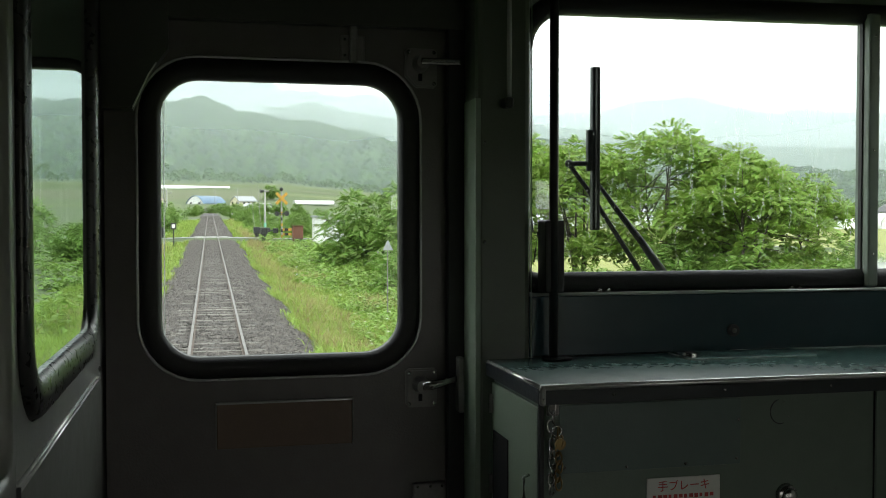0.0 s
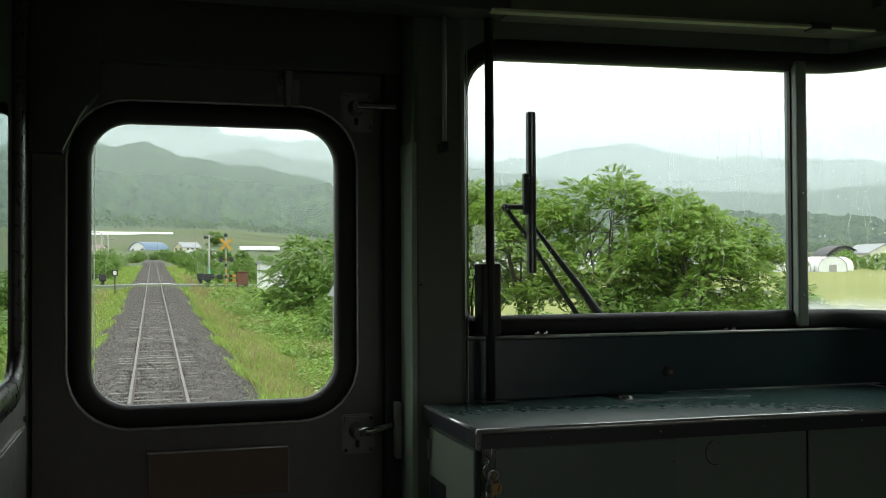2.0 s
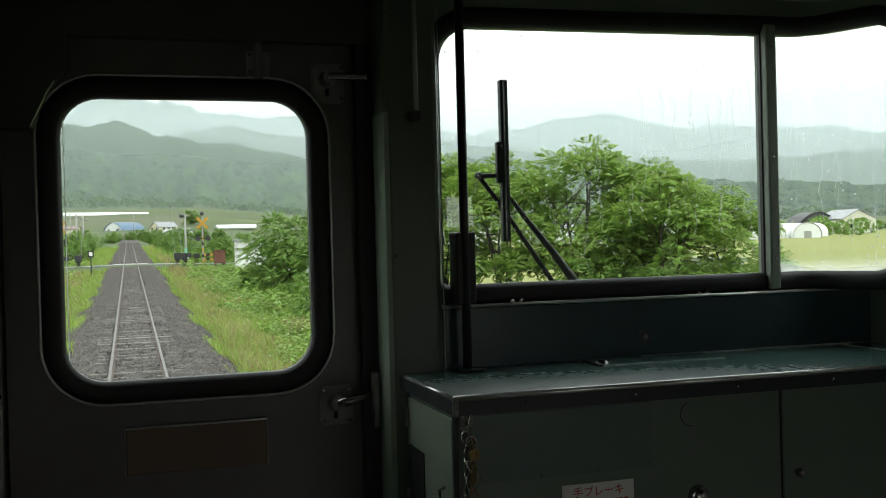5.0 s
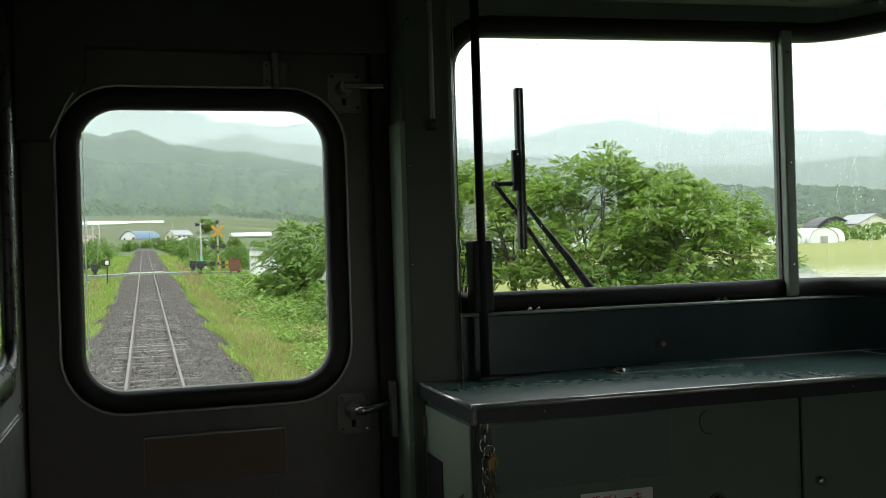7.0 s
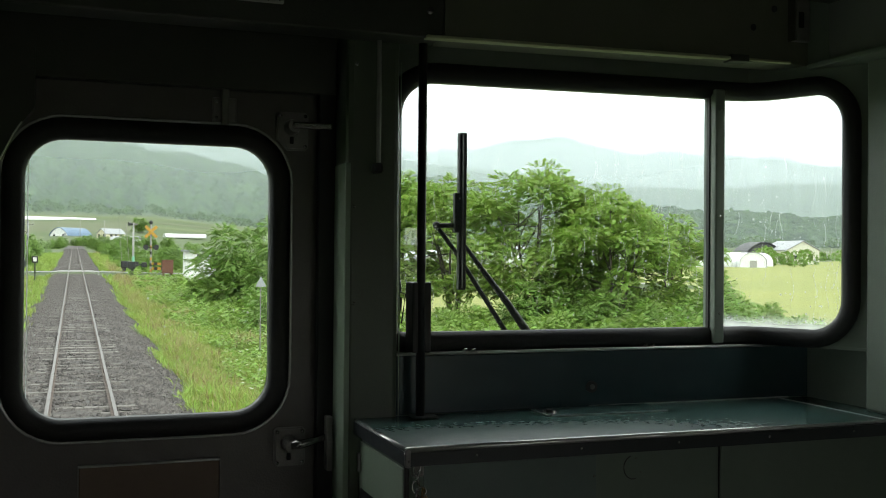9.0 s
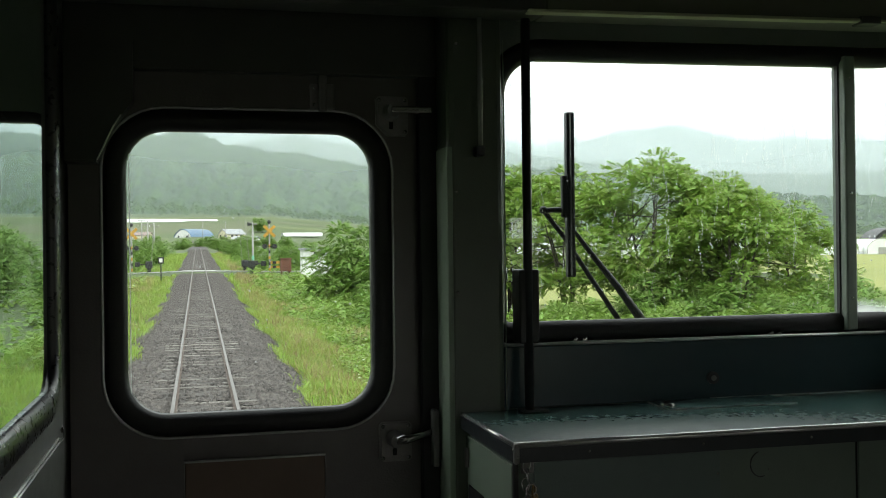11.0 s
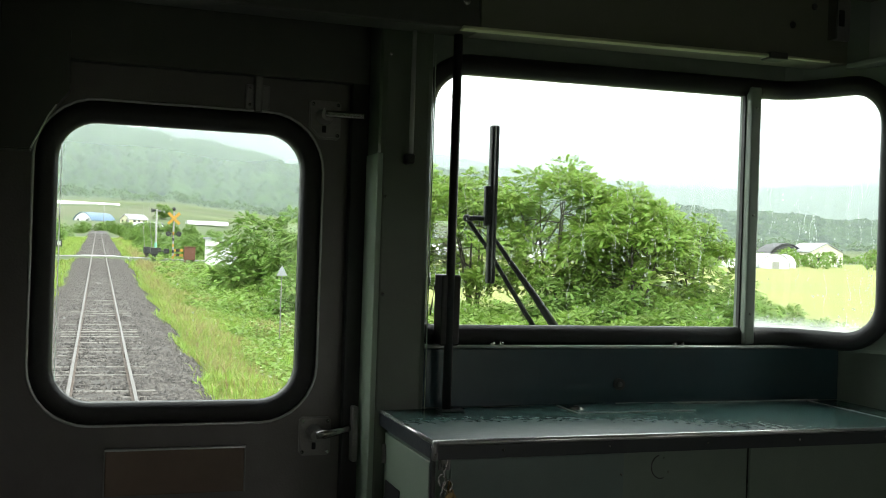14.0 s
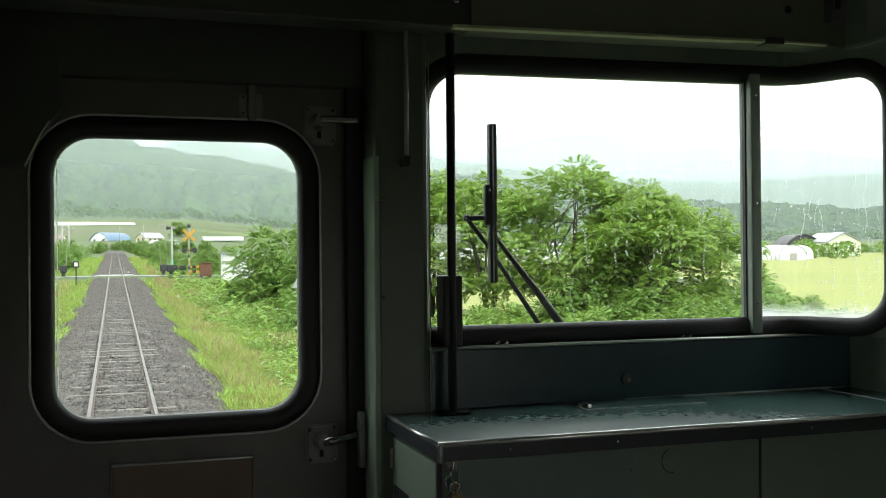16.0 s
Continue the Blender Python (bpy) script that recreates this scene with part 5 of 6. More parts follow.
shrubs = [bush("willow_bush", 3.0, 6.3, 5, "tall dense green bush beside the railway", 0.46, 52, 46),
          bush("willow_bush", 1.9, 2.8, 6, "rounded green bush beside the railway", 0.36, 36, 34),
          bush("bramble_clump", 1.5, 1.5, 8, "low leafy thicket at the edge of the verge", 0.3, 16, 40, LEAF_C)]
BUSHES = [(8.6, 55, 0, 0.78), (8.0, 41, 1, 0.7), (7.6, 36, 2, 0.7), (10.2, 51, 0, 0.85), (9.0, 46, 1, 1.0), (11.4, 59, 0, 0.85), (7.2, 50, 2, 0.8), (9.6, 72, 1, 0.7), (12.2, 80, 1, 0.9), (13, 66, 1, 1.1), (14, 92, 0, 0.55),
          (6.4, 101, 1, 0.8), (8.6, 104, 0, 0.62), (5.4, 112, 1, 0.7), (7.4, 118, 0, 0.5), (5.6, 140, 1, 0.75), (7.5, 156, 0, 0.5), (5.8, 182, 1, 1.0), (8, 203, 0, 0.62), (9, 238, 0, 0.7), (5.6, 236, 1, 1.0), (11, 118, 1, 0.9), (12, 150, 0, 0.45), (16, 108, 0, 0.6), (20, 130, 0, 0.55), (18, 170, 0, 0.7), (38.1, 650, 0, 1.9),
          (-7.5, 108, 1, 0.9), (-6.0, 122, 1, 1.0), (-7.5, 140, 0, 0.7), (-7, 165, 1, 1.2), (-8, 190, 0, 0.8), (-6.5, 205, 1, 1.1),
          (-11, 100, 1, 1.1), (-9, 70, 1, 1.0), (-12, 62, 0, 0.9), (-13, 50, 0, 0.9), (-14, 40, 1, 1.3), (-15, 84, 0, 1.0), (4.5, 262, 0, 0.6), (-4.5, 268, 1, 1.2), (0.5, 300, 0, 0.6), (11, 250, 0, 0.8), (7.5, 285, 0, 0.75), (-3.2, 290, 0, 0.6), (14.5, 280, 0, 0.8), (3.2, 310, 0, 0.7), (20, 300, 0, 0.9), (26, 310, 0, 0.8),
          (16.5, 43, 2, 1.2), (18.0, 38, 2, 1.2), (19.5, 33.5, 2, 1.3), (20.5, 30, 2, 1.2), (22.5, 36.5, 1, 0.8), (23.6, 32.5, 1, 0.9), (21.5, 26.5, 2, 1.4), (22.5, 23.5, 1, 0.75),
          (14.5, 40, 2, 1.0), (15.5, 36, 2, 1.0), (17, 31, 2, 1.1), (18, 27, 2, 1.1), (19.5, 42.5, 1, 0.7), (24.5, 45, 1, 0.9), (27.5, 44, 1, 0.9), (28, 36, 1, 0.8), (23.5, 43.5, 0, 0.7), (24.2, 49, 0, 0.55),
          (21.2, 39.5, 1, 0.95), (22.6, 33.5, 1, 0.95), (17.5, 46, 2, 1.1), (21.4, 41.6, 0, 0.5), (20.2, 42.2, 1, 1.1), (21.8, 38.6, 1, 1.0), (25.5, 37.0, 1, 1.0), (26.8, 39.5, 1, 1.15), (30, 36, 2, 1.0)]
used = set()
for k, (x, y, v, s) in enumerate(BUSHES):
    m = spot(x, y, 63 * k) @ Matrix.Diagonal((s, s, s, 1))
    if v not in used:
        used.add(v)
        shrubs[v].matrix_basis = spot(x, y, 63 * k)
    else:
        copy_thing(shrubs[v], m)

def knotweed(radius, height, seed):
    """A clump of tall arching canes with broad leaves in two ranks."""
    global rng
    keep, rng = rng, np.random.default_rng(seed)
    t = thing("knotweed_clump", (0, 0, 0), "clump of tall weeds with broad pale green leaves", "weeds", "weeds along the line")
    B, D, A, L = [], [], [], []
    for k in range(26):
        a, q = rng.uniform(0, math.tau), math.sqrt(rng.random()) * radius
        lean = rng.normal(0, 0.3, 2) + 0.45 * np.array([math.cos(a), math.sin(a)])
        h = height * rng.uniform(0.6, 1.0) * (1 - 0.3 * q / radius)
        foot = np.array([math.cos(a) * q, math.sin(a) * q, -0.1])
        cane = [foot + np.array([lean[0] * h * f * f, lean[1] * h * f * f, h * (f - 0.16 * f * f)]) for f in (0, 0.35, 0.7, 1.0)]
        if k % 3 == 0:
            part("cane", tube(cane, [0.016, 0.013, 0.01, 0.004], 5), CANE, t, "green jointed cane", True)
        w = rng.uniform(0, math.tau)
        for j in range(13):
            f = 0.25 + 0.75 * j / 12
            p = foot + np.array([lean[0] * h * f * f, lean[1] * h * f * f, h * (f - 0.16 * f * f)])
            w += math.pi + rng.normal(0, 0.4)
            d = unit(np.array([math.cos(w), math.sin(w), rng.uniform(-0.35, 0.3)]))
            B.append(p + d * 0.04)
            D.append(d)
            A.append(unit(np.cross(d, np.array([0, 0, 1.0]) + rng.normal(0, 0.25, 3))))
            L.append(rng.uniform(0.16, 0.3))
    L = np.array(L)
    V, F = quads(np.array(B), np.array(D), np.array(A), L, L * 0.78, 0.3)
    raw("foliage", V, F, LEAF_C, t)
    rng = keep
    return t


weed_clumps = [knotweed(1.1, 1.9, 51), knotweed(0.8, 1.2, 52)]
WEEDS = [(6.6, 43, 0, 1.0), (5.6, 50, 1, 1.0), (7.4, 37, 0, 0.9), (6.0, 55, 0, 1.0), (5.4, 60, 1, 1.1), (6.6, 61, 0, 1.1), (7.8, 63, 0, 1.2), (6.3, 67, 0, 1.0), (7.4, 71, 0, 1.2), (8.6, 76, 0, 1.1),
         (7.2, 77, 1, 1.2), (8.6, 33, 0, 0.9), (9.4, 38, 0, 1.1), (7.6, 30, 1, 1.0), (9.0, 27, 1, 1.0), (9.6, 61, 0, 1.2), (11, 69, 0, 1.2), (10.4, 45, 0, 1.2),
         (-5.6, 64, 1, 1.0), (-6.8, 70, 0, 0.9), (-7.4, 55, 0, 1.0), (-6.2, 47, 1, 1.1), (-8.2, 80, 0, 1.0), (12, 52, 0, 1.2), (13, 45, 0, 1.2), (14.5, 34, 0, 1.1), (16, 29, 0, 1.1), (18.5, 22, 0, 1.1), (20, 19, 0, 1.2), (13, 36, 0, 1.1), (15, 25, 0, 1.0)]
WEEDS += [(4.6 + 3.2 * ((k * 0.618) % 1), 20 + 0.85 * k, 1, 0.42 + 0.3 * ((k * 0.37) % 1)) for k in range(20)]
WEEDS += [(4.9 + 4.0 * ((k * 0.618 + 0.3) % 1), 25 + 1.5 * k, k % 2, 0.4 + 0.35 * ((k * 0.43) % 1)) for k in range(26)]
for k, (x, y, v, s) in enumerate(WEEDS):
    if k in (0, 1):
        weed_clumps[v].matrix_basis = spot(x, y, 71 * k)
    else:
        copy_thing(weed_clumps[v], spot(x, y, 71 * k) @ Matrix.Diagonal((s, s, s, 1)))


def blades(n, x0, x1, y0, y1, h, w, power=1.4, tuft=5, clear=2.25):
    """Grass tufts, denser near the start of the stretch."""
    k = n // tuft
    x, y = rng.uniform(x0, x1, k), y0 + (y1 - y0) * rng.random(k) ** power
    keep = np.abs(x) > clear + 0.35 * np.sin(y * 0.8) + rng.normal(0, 0.12, k)
    x, y = x[keep], y[keep]
    x = np.repeat(x, tuft) + rng.normal(0, 0.09, len(x) * tuft)
    y = np.repeat(y, tuft) + rng.normal(0, 0.09, len(y) * tuft)
    z = ground_z(x, y) - 0.03
    z = np.where(np.abs(x) < 2.75, np.maximum(z, np.interp(x, xs, zp) + grade(y) - 0.03), z)
    n = len(x)
    d = unit(np.stack([rng.normal(0, 0.35, n), rng.normal(0, 0.35, n), np.ones(n)], -1))
    a = rng.uniform(0, math.tau, n)
    across = np.stack([np.cos(a), np.sin(a), np.zeros(n)], -1)
    L = h * rng.uniform(0.5, 1.3, n) * (0.75 + 0.5 * np.sin(x * 0.9 + y * 0.35) ** 2)
    return quads(np.stack([x, y, z], -1), d, across, L, np.full(n, w) * rng.uniform(0.6, 1.4, n), 0.3)


def field_of(name, mat, label, sets):
    V, F, o = [], [], 0
    for v, f in sets:
        V.append(v)
        F.append(f + o)
        o += len(v)
    tagged(raw(name, np.concatenate(V), np.concatenate(F), mat), label, "grass", kind="stuff")


field_of("grass", GRASS, "long bright green grass on the railway verge",
         [blades(76000, 2.0, 8.0, 15, 60, 0.42, 0.026), blades(26000, 7, 14, 24, 75, 0.4, 0.034), blades(36000, -6.0, -1.75, 18, 75, 0.4, 0.028, clear=1.85),
          blades(16000, 2.1, 9, 60, 200, 0.5, 0.09, 1.2), blades(14000, -9, -1.9, 75, 200, 0.5, 0.09, 1.2, clear=1.9), blades(26000, 13, 30, 12, 50, 0.5, 0.05, 1.0)])
field_of("dry_grass", STRAW, "pale dry grass stalks among the green", [blades(2600, 2.3, 5.5, 18, 80, 0.5, 0.02), blades(2600, 2.4, 4.0, 24, 70, 0.5, 0.028), blades(1800, -5, -2.0, 30, 120, 0.5, 0.04, clear=2.0), blades(1500, 2.6, 6, 80, 215, 0.5, 0.09), blades(3200, 3.0, 6.4, 70, 88, 0.7, 0.05), blades(1500, 4.2, 6.0, 58, 68, 0.7, 0.045), blades(700, 5.0, 7.5, 34, 37, 0.75, 0.03), blades(700, 4.4, 6.2, 46, 50, 0.75, 0.035), blades(1600, -6, -3.2, 66, 87, 0.6, 0.05, clear=2.0), blades(900, 2.5, 4.4, 24, 34, 0.55, 0.016), blades(1300, 2.6, 4.4, 40, 64, 0.6, 0.035), blades(1600, 2.4, 3.8, 19, 40, 0.5, 0.02), blades(1400, 3.0, 5.5, 90, 130, 0.7, 0.07)])


def weeds(n, x0, x1, y0, y1, h, size):
    x, y = rng.uniform(x0, x1, n), y0 + (y1 - y0) * rng.random(n) ** 1.3
    keep = np.sin(x * 1.1 + 1 + 0.3 * np.sin(y * 0.31)) * np.sin(y * 0.42) + 0.5 * np.sin(x * 2.9 + y * 0.23) * np.sin(y * 1.13) > -0.15
    x, y = x[keep], y[keep]
    n = len(x)
    z = ground_z(x, y) + h * rng.uniform(0.2, 1.0, n)
    a = rng.uniform(0, math.tau, n)
    d = unit(np.stack([np.cos(a), np.sin(a), rng.uniform(-0.2, 0.5, n)], -1))
    ac = unit(np.cross(d, np.array([0, 0, 1.0]) + rng.normal(0, 0.3, (n, 3))))
    s = size * rng.uniform(0.6, 1.3, n)
    return quads(np.stack([x, y, z], -1), d, ac, s, s * 0.8, 0.25)


field_of("broad_weeds", LEAF_C, "broad-leaved green weeds on the bank", [weeds(9000, 6.2, 13, 18, 45, 0.6, 0.17), weeds(9000, 4.8, 13, 42, 72, 0.75, 0.2), weeds(6000, 3.6, 6.4, 20, 44, 0.5, 0.13), weeds(4500, 3.6, 6.0, 42, 74, 0.6, 0.2), weeds(6000, 4, 12, 70, 140, 0.9, 0.32), weeds(5000, -12, -4, 30, 120, 0.7, 0.28), weeds(12000, 13, 26, 18, 46, 0.8, 0.22)])
n = 420
fx, fy = rng.uniform(3, 9, n), rng.uniform(18, 60, n)
fz = ground_z(fx, fy) + rng.uniform(0.45, 0.8, n)
an = rng.uniform(0, math.tau, n)
d0 = np.stack([np.cos(an), np.sin(an), np.zeros(n)], -1)
V, F = quads(np.stack([fx, fy, fz], -1), d0, np.stack([-np.sin(an), np.cos(an), np.zeros(n)], -1), np.full(n, 0.08), np.full(n, 0.08), 0)
tagged(raw("white_flowers", V, F, FLOWER), "small white flower heads among the weeds", "flowers", kind="stuff")

# ---------- level crossing down the line ----------
CY = 92
CZ = float(grade(CY))


def road_z(x):
    return np.maximum(ground_z(x, np.full_like(x, CY)) + 0.1, -1.37 + CZ - np.abs(x) * 0.02)


tagged(grid_mesh("crossing_road", np.linspace(-40, 60, 80), np.linspace(CY - 2.6, CY + 2.6, 4), lambda x, y: road_z(x), ASPHALT), "wet asphalt road over the level crossing", "road", kind="structure")
for s in (-1, 1):
    rows = sorted([CY + s * 2.55, CY + s * 5.2])
    tagged(grid_mesh("road_shoulder", np.linspace(-40, 60, 80), np.array(rows), lambda x, y: np.where(np.abs(y - CY) < 3, road_z(x) - 0.02, np.where(np.abs(x) < 2.9, -1.75 + CZ, ground_z(x, y) - 0.05)), GROUND), "grassy shoulder of the crossing road", "verge", kind="structure")


def crossing_signal(x, y):
    t = thing("crossing_signal", (x, y, -1.9), "yellow and black level crossing signal with crossed boards", "signal", "crossing signals")
    z = -1.9
    part("post", rod((x, y, z), (x, y, z + 4.6), 0.08, 0.07, 10), CONCRETE, t)
    for k in range(5):
        part("band", rod((x, y, z + 0.5 + 0.5 * k), (x, y, z + 0.75 + 0.5 * k), 0.085, seg=10), BLACK if k % 2 else YELLOW, t)
    for s in (-1, 1):
        bm = box(-0.66, 0.66, -0.02, 0.02, -0.12, 0.12, 0.008)
        bmesh.ops.transform(bm, matrix=pose(x, y - 0.12 - 0.03 * s, z + 3.9, 0, 45 * s, 0), verts=bm.verts)
        part("crossed_board", bm, YELLOW, t, "yellow crossed board")
        lamp = part("lamp_hood", rod((x + 0.42 * s, y - 0.08, z + 2.6), (x + 0.42 * s, y - 0.32, z + 2.6), 0.2, 0.22, 16), BLACK, t, "black hooded lamp")
        part("lens", rod((x + 0.42 * s, y - 0.3, z + 2.6), (x + 0.42 * s, y - 0.31, z + 2.6), 0.13, seg=14), RUST, lamp, "unlit red lens")
    part("bell", ball((x, y, z + 4.7), 0.16, None, (1, 1, 1.2)), BLACK, t)
    part("lamp_bar", rod((x - 0.45, y - 0.05, z + 2.6), (x + 0.45, y - 0.05, z + 2.6), 0.035), BLACK, t)


crossing_signal(5.9, CY - 3.6)
crossing_signal(-5.9, CY + 3.6)


def gate_machine(x, y, s):
    """A barrier machine: pedestal, hooded drive box, counterweight and the stub of the raised bar; s turns it towards the road."""
    t = thing("gate_machine", (x, y, -1.9), "black crossing gate machine with counterweight on a pedestal", "gate", "crossing gates")
    part("pedestal", box(x - 0.16, x + 0.16, y - 0.16, y + 0.16, -1.95, -1.05, 0.02), BLACK, t)
    part("housing", box(x - 0.3, x + 0.3, y - 0.28, y + 0.28, -1.12, -0.5, 0.05), BLACK, t)
    part("counterweight", box(x - 1.0 * s - 0.22, x - 1.0 * s + 0.22, y - 0.1, y + 0.1, -0.98, -0.56, 0.03), BLACK, t, "black counterweight plate")
    part("arm", rod((x - 1.0 * s, y, -0.77), (x + 0.1 * s, y, -0.77), 0.05), BLACK, t)
    part("bar", rod((x + 0.2 * s, y, -0.7), (x + 0.55 * s, y, 3.4), 0.02, 0.012), CONCRETE, t, "raised gate bar")


gate_machine(4.4, CY - 3.3, -1)
gate_machine(4.1, CY + 3.3, -1)
gate_machine(-4.4, CY + 3.3, 1)
relay = thing("relay_box", (7.2, CY - 4.5, -1.9), "rusty relay cabinet on legs beside the crossing", "cabinet")
part("case", box(6.75, 7.65, CY - 4.8, CY - 4.2, -1.45, -0.4, 0.03), RUST, relay)
part("cap", box(6.7, 7.7, CY - 4.85, CY - 4.15, -0.4, -0.33, 0.02), RUST, relay)
for dx in (6.85, 7.55):
    part("leg", box(dx - 0.05, dx + 0.05, CY - 4.55, CY - 4.45, -2.3, -1.45), RUST, relay)
barrier = thing("warning_fence", (6.6, CY - 2.9, -1.9), "yellow and black striped warning fence by the crossing road", "fence")
for z in (-1.2, -0.8):
    for k in range(6):
        part("rail", box(5.9 + 0.3 * k, 6.2 + 0.3 * k, CY - 2.95, CY - 2.88, z, z + 0.22), BLACK if k % 2 else YELLOW, barrier)
for x in (6.0, 7.6):
    part("post", box(x - 0.06, x + 0.06, CY - 2.88, CY - 2.78, -2.3, -0.5, 0.01), BLACK, barrier)
hut = thing("equipment_hut", (9.3, CY - 9, -2.1), "small white equipment hut behind tall weeds", "hut")
part("wall", box(8.1, 10.5, CY - 10, CY - 8, -2.3, 0.35, 0.02), HOUSE_WHITE, hut)
part("roof", box(7.95, 10.65, CY - 10.2, CY - 7.8, 0.35, 0.5, 0.02), ROOF_GREY, hut, "flat grey metal roof")
part("vent", box(9.0, 9.5, CY - 10.04, CY - 10.0, -0.1, 0.15), WINDOW_DARK, hut)
marker = thing("trackside_marker", (-2.9, CY - 10, -1.95), "white square marker on a black post beside the track", "sign")
part("post", rod((-2.9, CY - 10, -2.1), (-2.9, CY - 10, -0.5), 0.045, seg=8), BLACK, marker)
part("board", box(-3.12, -2.68, CY - 10.08, CY - 10.05, -0.6, -0.1, 0.01), BLACK, marker)
part("face", box(-3.02, -2.78, CY - 10.095, CY - 10.081, -0.5, -0.2, 0.005), WHITE_PLATE, marker, "white square face")
post = thing("warning_post", (5.2, 31, -2.0), "slim grey post with a small triangular sign in the weeds", "sign")
part("post", rod((5.2, 31, -2.2), (5.2, 31, 0.35), 0.018, seg=8), DULL_STEEL, post)
bm = bmesh.new()
g = bmesh.ops.extrude_face_region(bm, geom=[bm.faces.new([bm.verts.new((x, 30.96, z)) for x, z in ((5.03, 0.28), (5.37, 0.28), (5.2, 0.6))])])
bmesh.ops.translate(bm, verts=[v for v in g["geom"] if isinstance(v, bmesh.types.BMVert)], vec=(0, -0.012, 0))
part("board", bm, ROOF_GREY, post, "grey back of the triangular board")
deck = thing("crossing_deck", (0, CY, -1.36), "concrete slabs between and beside the rails at the crossing", "paving", kind="structure")
for x0, x1 in ((-1.45, -0.63), (-0.48, 0.48), (0.63, 1.45)):
    for k in range(3):
        part("slab", box(x0, x1, CY - 2.7 + 1.8 * k, CY - 0.93 + 1.8 * k, -1.5, -1.352, 0.012), SLAB, deck)


def utility_pole(x, y, h, label="slender grey concrete utility pole"):
    z = float(ground_z(x, y))
    t = thing("utility_pole", (x, y, z), label, "pole", "utility poles")
    part("shaft", rod((x, y, z - 0.3), (x, y, z + h), 0.16, 0.1, 10), CONCRETE, t, smooth=True)
    part("crossarm", box(x - 0.9, x + 0.9, y - 0.05, y + 0.05, z + h - 0.7, z + h - 0.58), DULL_STEEL, t)
    for dx in (-0.8, 0.8):
        part("insulator", rod((x + dx, y, z + h - 0.58), (x + dx, y, z + h - 0.35), 0.06, 0.04, 8), WHITE_PLATE, t)


for x, y, h in ((-7, 150, 6), (-7.5, 185, 6), (-12, 232, 8), (2, 430, 9), (12, 460, 9), (150, 300, 9), (170, 330, 9), (120, 280, 9), (200, 350, 9), (95, 270, 8)):
    utility_pole(x, y, h)


horn_pole = thing("speaker_pole", (4.9, CY + 4.2, -2.0), "slender grey pole with a horn loudspeaker beside the crossing", "pole")
part("shaft", rod((4.9, CY + 4.2, -2.3), (4.9, CY + 4.2, 3.0), 0.12, 0.08, 10), CONCRETE, horn_pole, smooth=True)
part("horn", rod((4.85, CY + 4.2, 2.85), (4.45, CY + 4.1, 2.85), 0.07, 0.2, 14), BLACK, horn_pole, "black horn loudspeaker")
part("lamp", box(4.95, 5.3, CY + 4.1, CY + 4.25, 2.75, 2.9, 0.03), DULL_STEEL, horn_pole)
part("band", rod((4.9, CY + 4.2, -0.6), (4.9, CY + 4.2, -0.1), 0.125, seg=10), SIGN_GREEN, horn_pole, "pale green plate on the pole")


for ob in [o for o in scene.objects if o.name.split(".")[0] in ("crossing_signal", "gate_machine", "relay_box", "warning_fence", "equipment_hut", "trackside_marker", "crossing_deck", "speaker_pole")]:
    ob.location.z += CZ
post.location.z += float(grade(31))


# ---------- buildings and polytunnels ----------
def arch(w, h, n, straight=0.0):
    return [(w / 2 * math.cos(math.pi * k / n), straight + (h - straight) * math.sin(math.pi * k / n)) for k in range(n + 1)]


def tunnel(x, y, turn, w, h, length, label):
    """An arched film greenhouse with hoops and a framed end."""
    z = float(ground_z(x, y))
    t = thing("polytunnel", (x, y, z), label, "greenhouse", "polytunnels")
    prof = [(w / 2, 0)] + arch(w, h, 12, h * 0.35) + [(-w / 2, 0)]
    m = pose(x, y, z, 0, 0, turn)
    bm = bmesh.new()
    rows = [[bm.verts.new(m @ Vector((u, v, q))) for u, q in prof] for v in np.linspace(0, length, 2)]
    for i in range(len(prof) - 1):
        bm.faces.new((rows[0][i], rows[0][i + 1], rows[1][i + 1], rows[1][i]))
    part("film", bm, FILM, t, smooth=True)
    bm = bmesh.new()
    bm.faces.new([bm.verts.new(m @ Vector((u * 0.985, 0.1, q * 0.985))) for u, q in prof])
    bm.faces.new([bm.verts.new(m @ Vector((u * 0.985, length - 0.1, q * 0.985))) for u, q in prof])
    part("end_wall", bm, FILM, t)
    for v in (0, length * 0.5, length):
        part("hoop", tube([m @ Vector((u * 1.005, v, q * 1.01)) for u, q in prof], 0.07, 5), DULL_STEEL, t)
    bm = box(-0.9, 0.9, -0.08, 0.0, 0, 2.0)
    bmesh.ops.transform(bm, matrix=m, verts=bm.verts)
    part("door", bm, CONCRETE, t, "pale framed end door")


def polar(r, az):
    return r * math.sin(radians(az)), r * math.cos(radians(az))


for k in range(10):
    az = 19.8 + 1.95 * k + 0.4 * math.sin(k * 2.0)
    x, y = polar(272 + 4 * math.sin(k * 1.7), az)
    tunnel(x, y, -az - (28 if k % 3 else -18), 7.0, 4.1, 24, "white film polytunnel beyond the grain field")
for r, az, ln, tn, h in ((330, 18.6, 10, 10, 3.2), (790, -6.0, 100, 104, 3.0), (615, 4.6, 24, 98, 2.3)):
    x, y = polar(r, az)
    tunnel(x, y, tn - 180, 7, h, ln, "long white film polytunnel in the far fields")


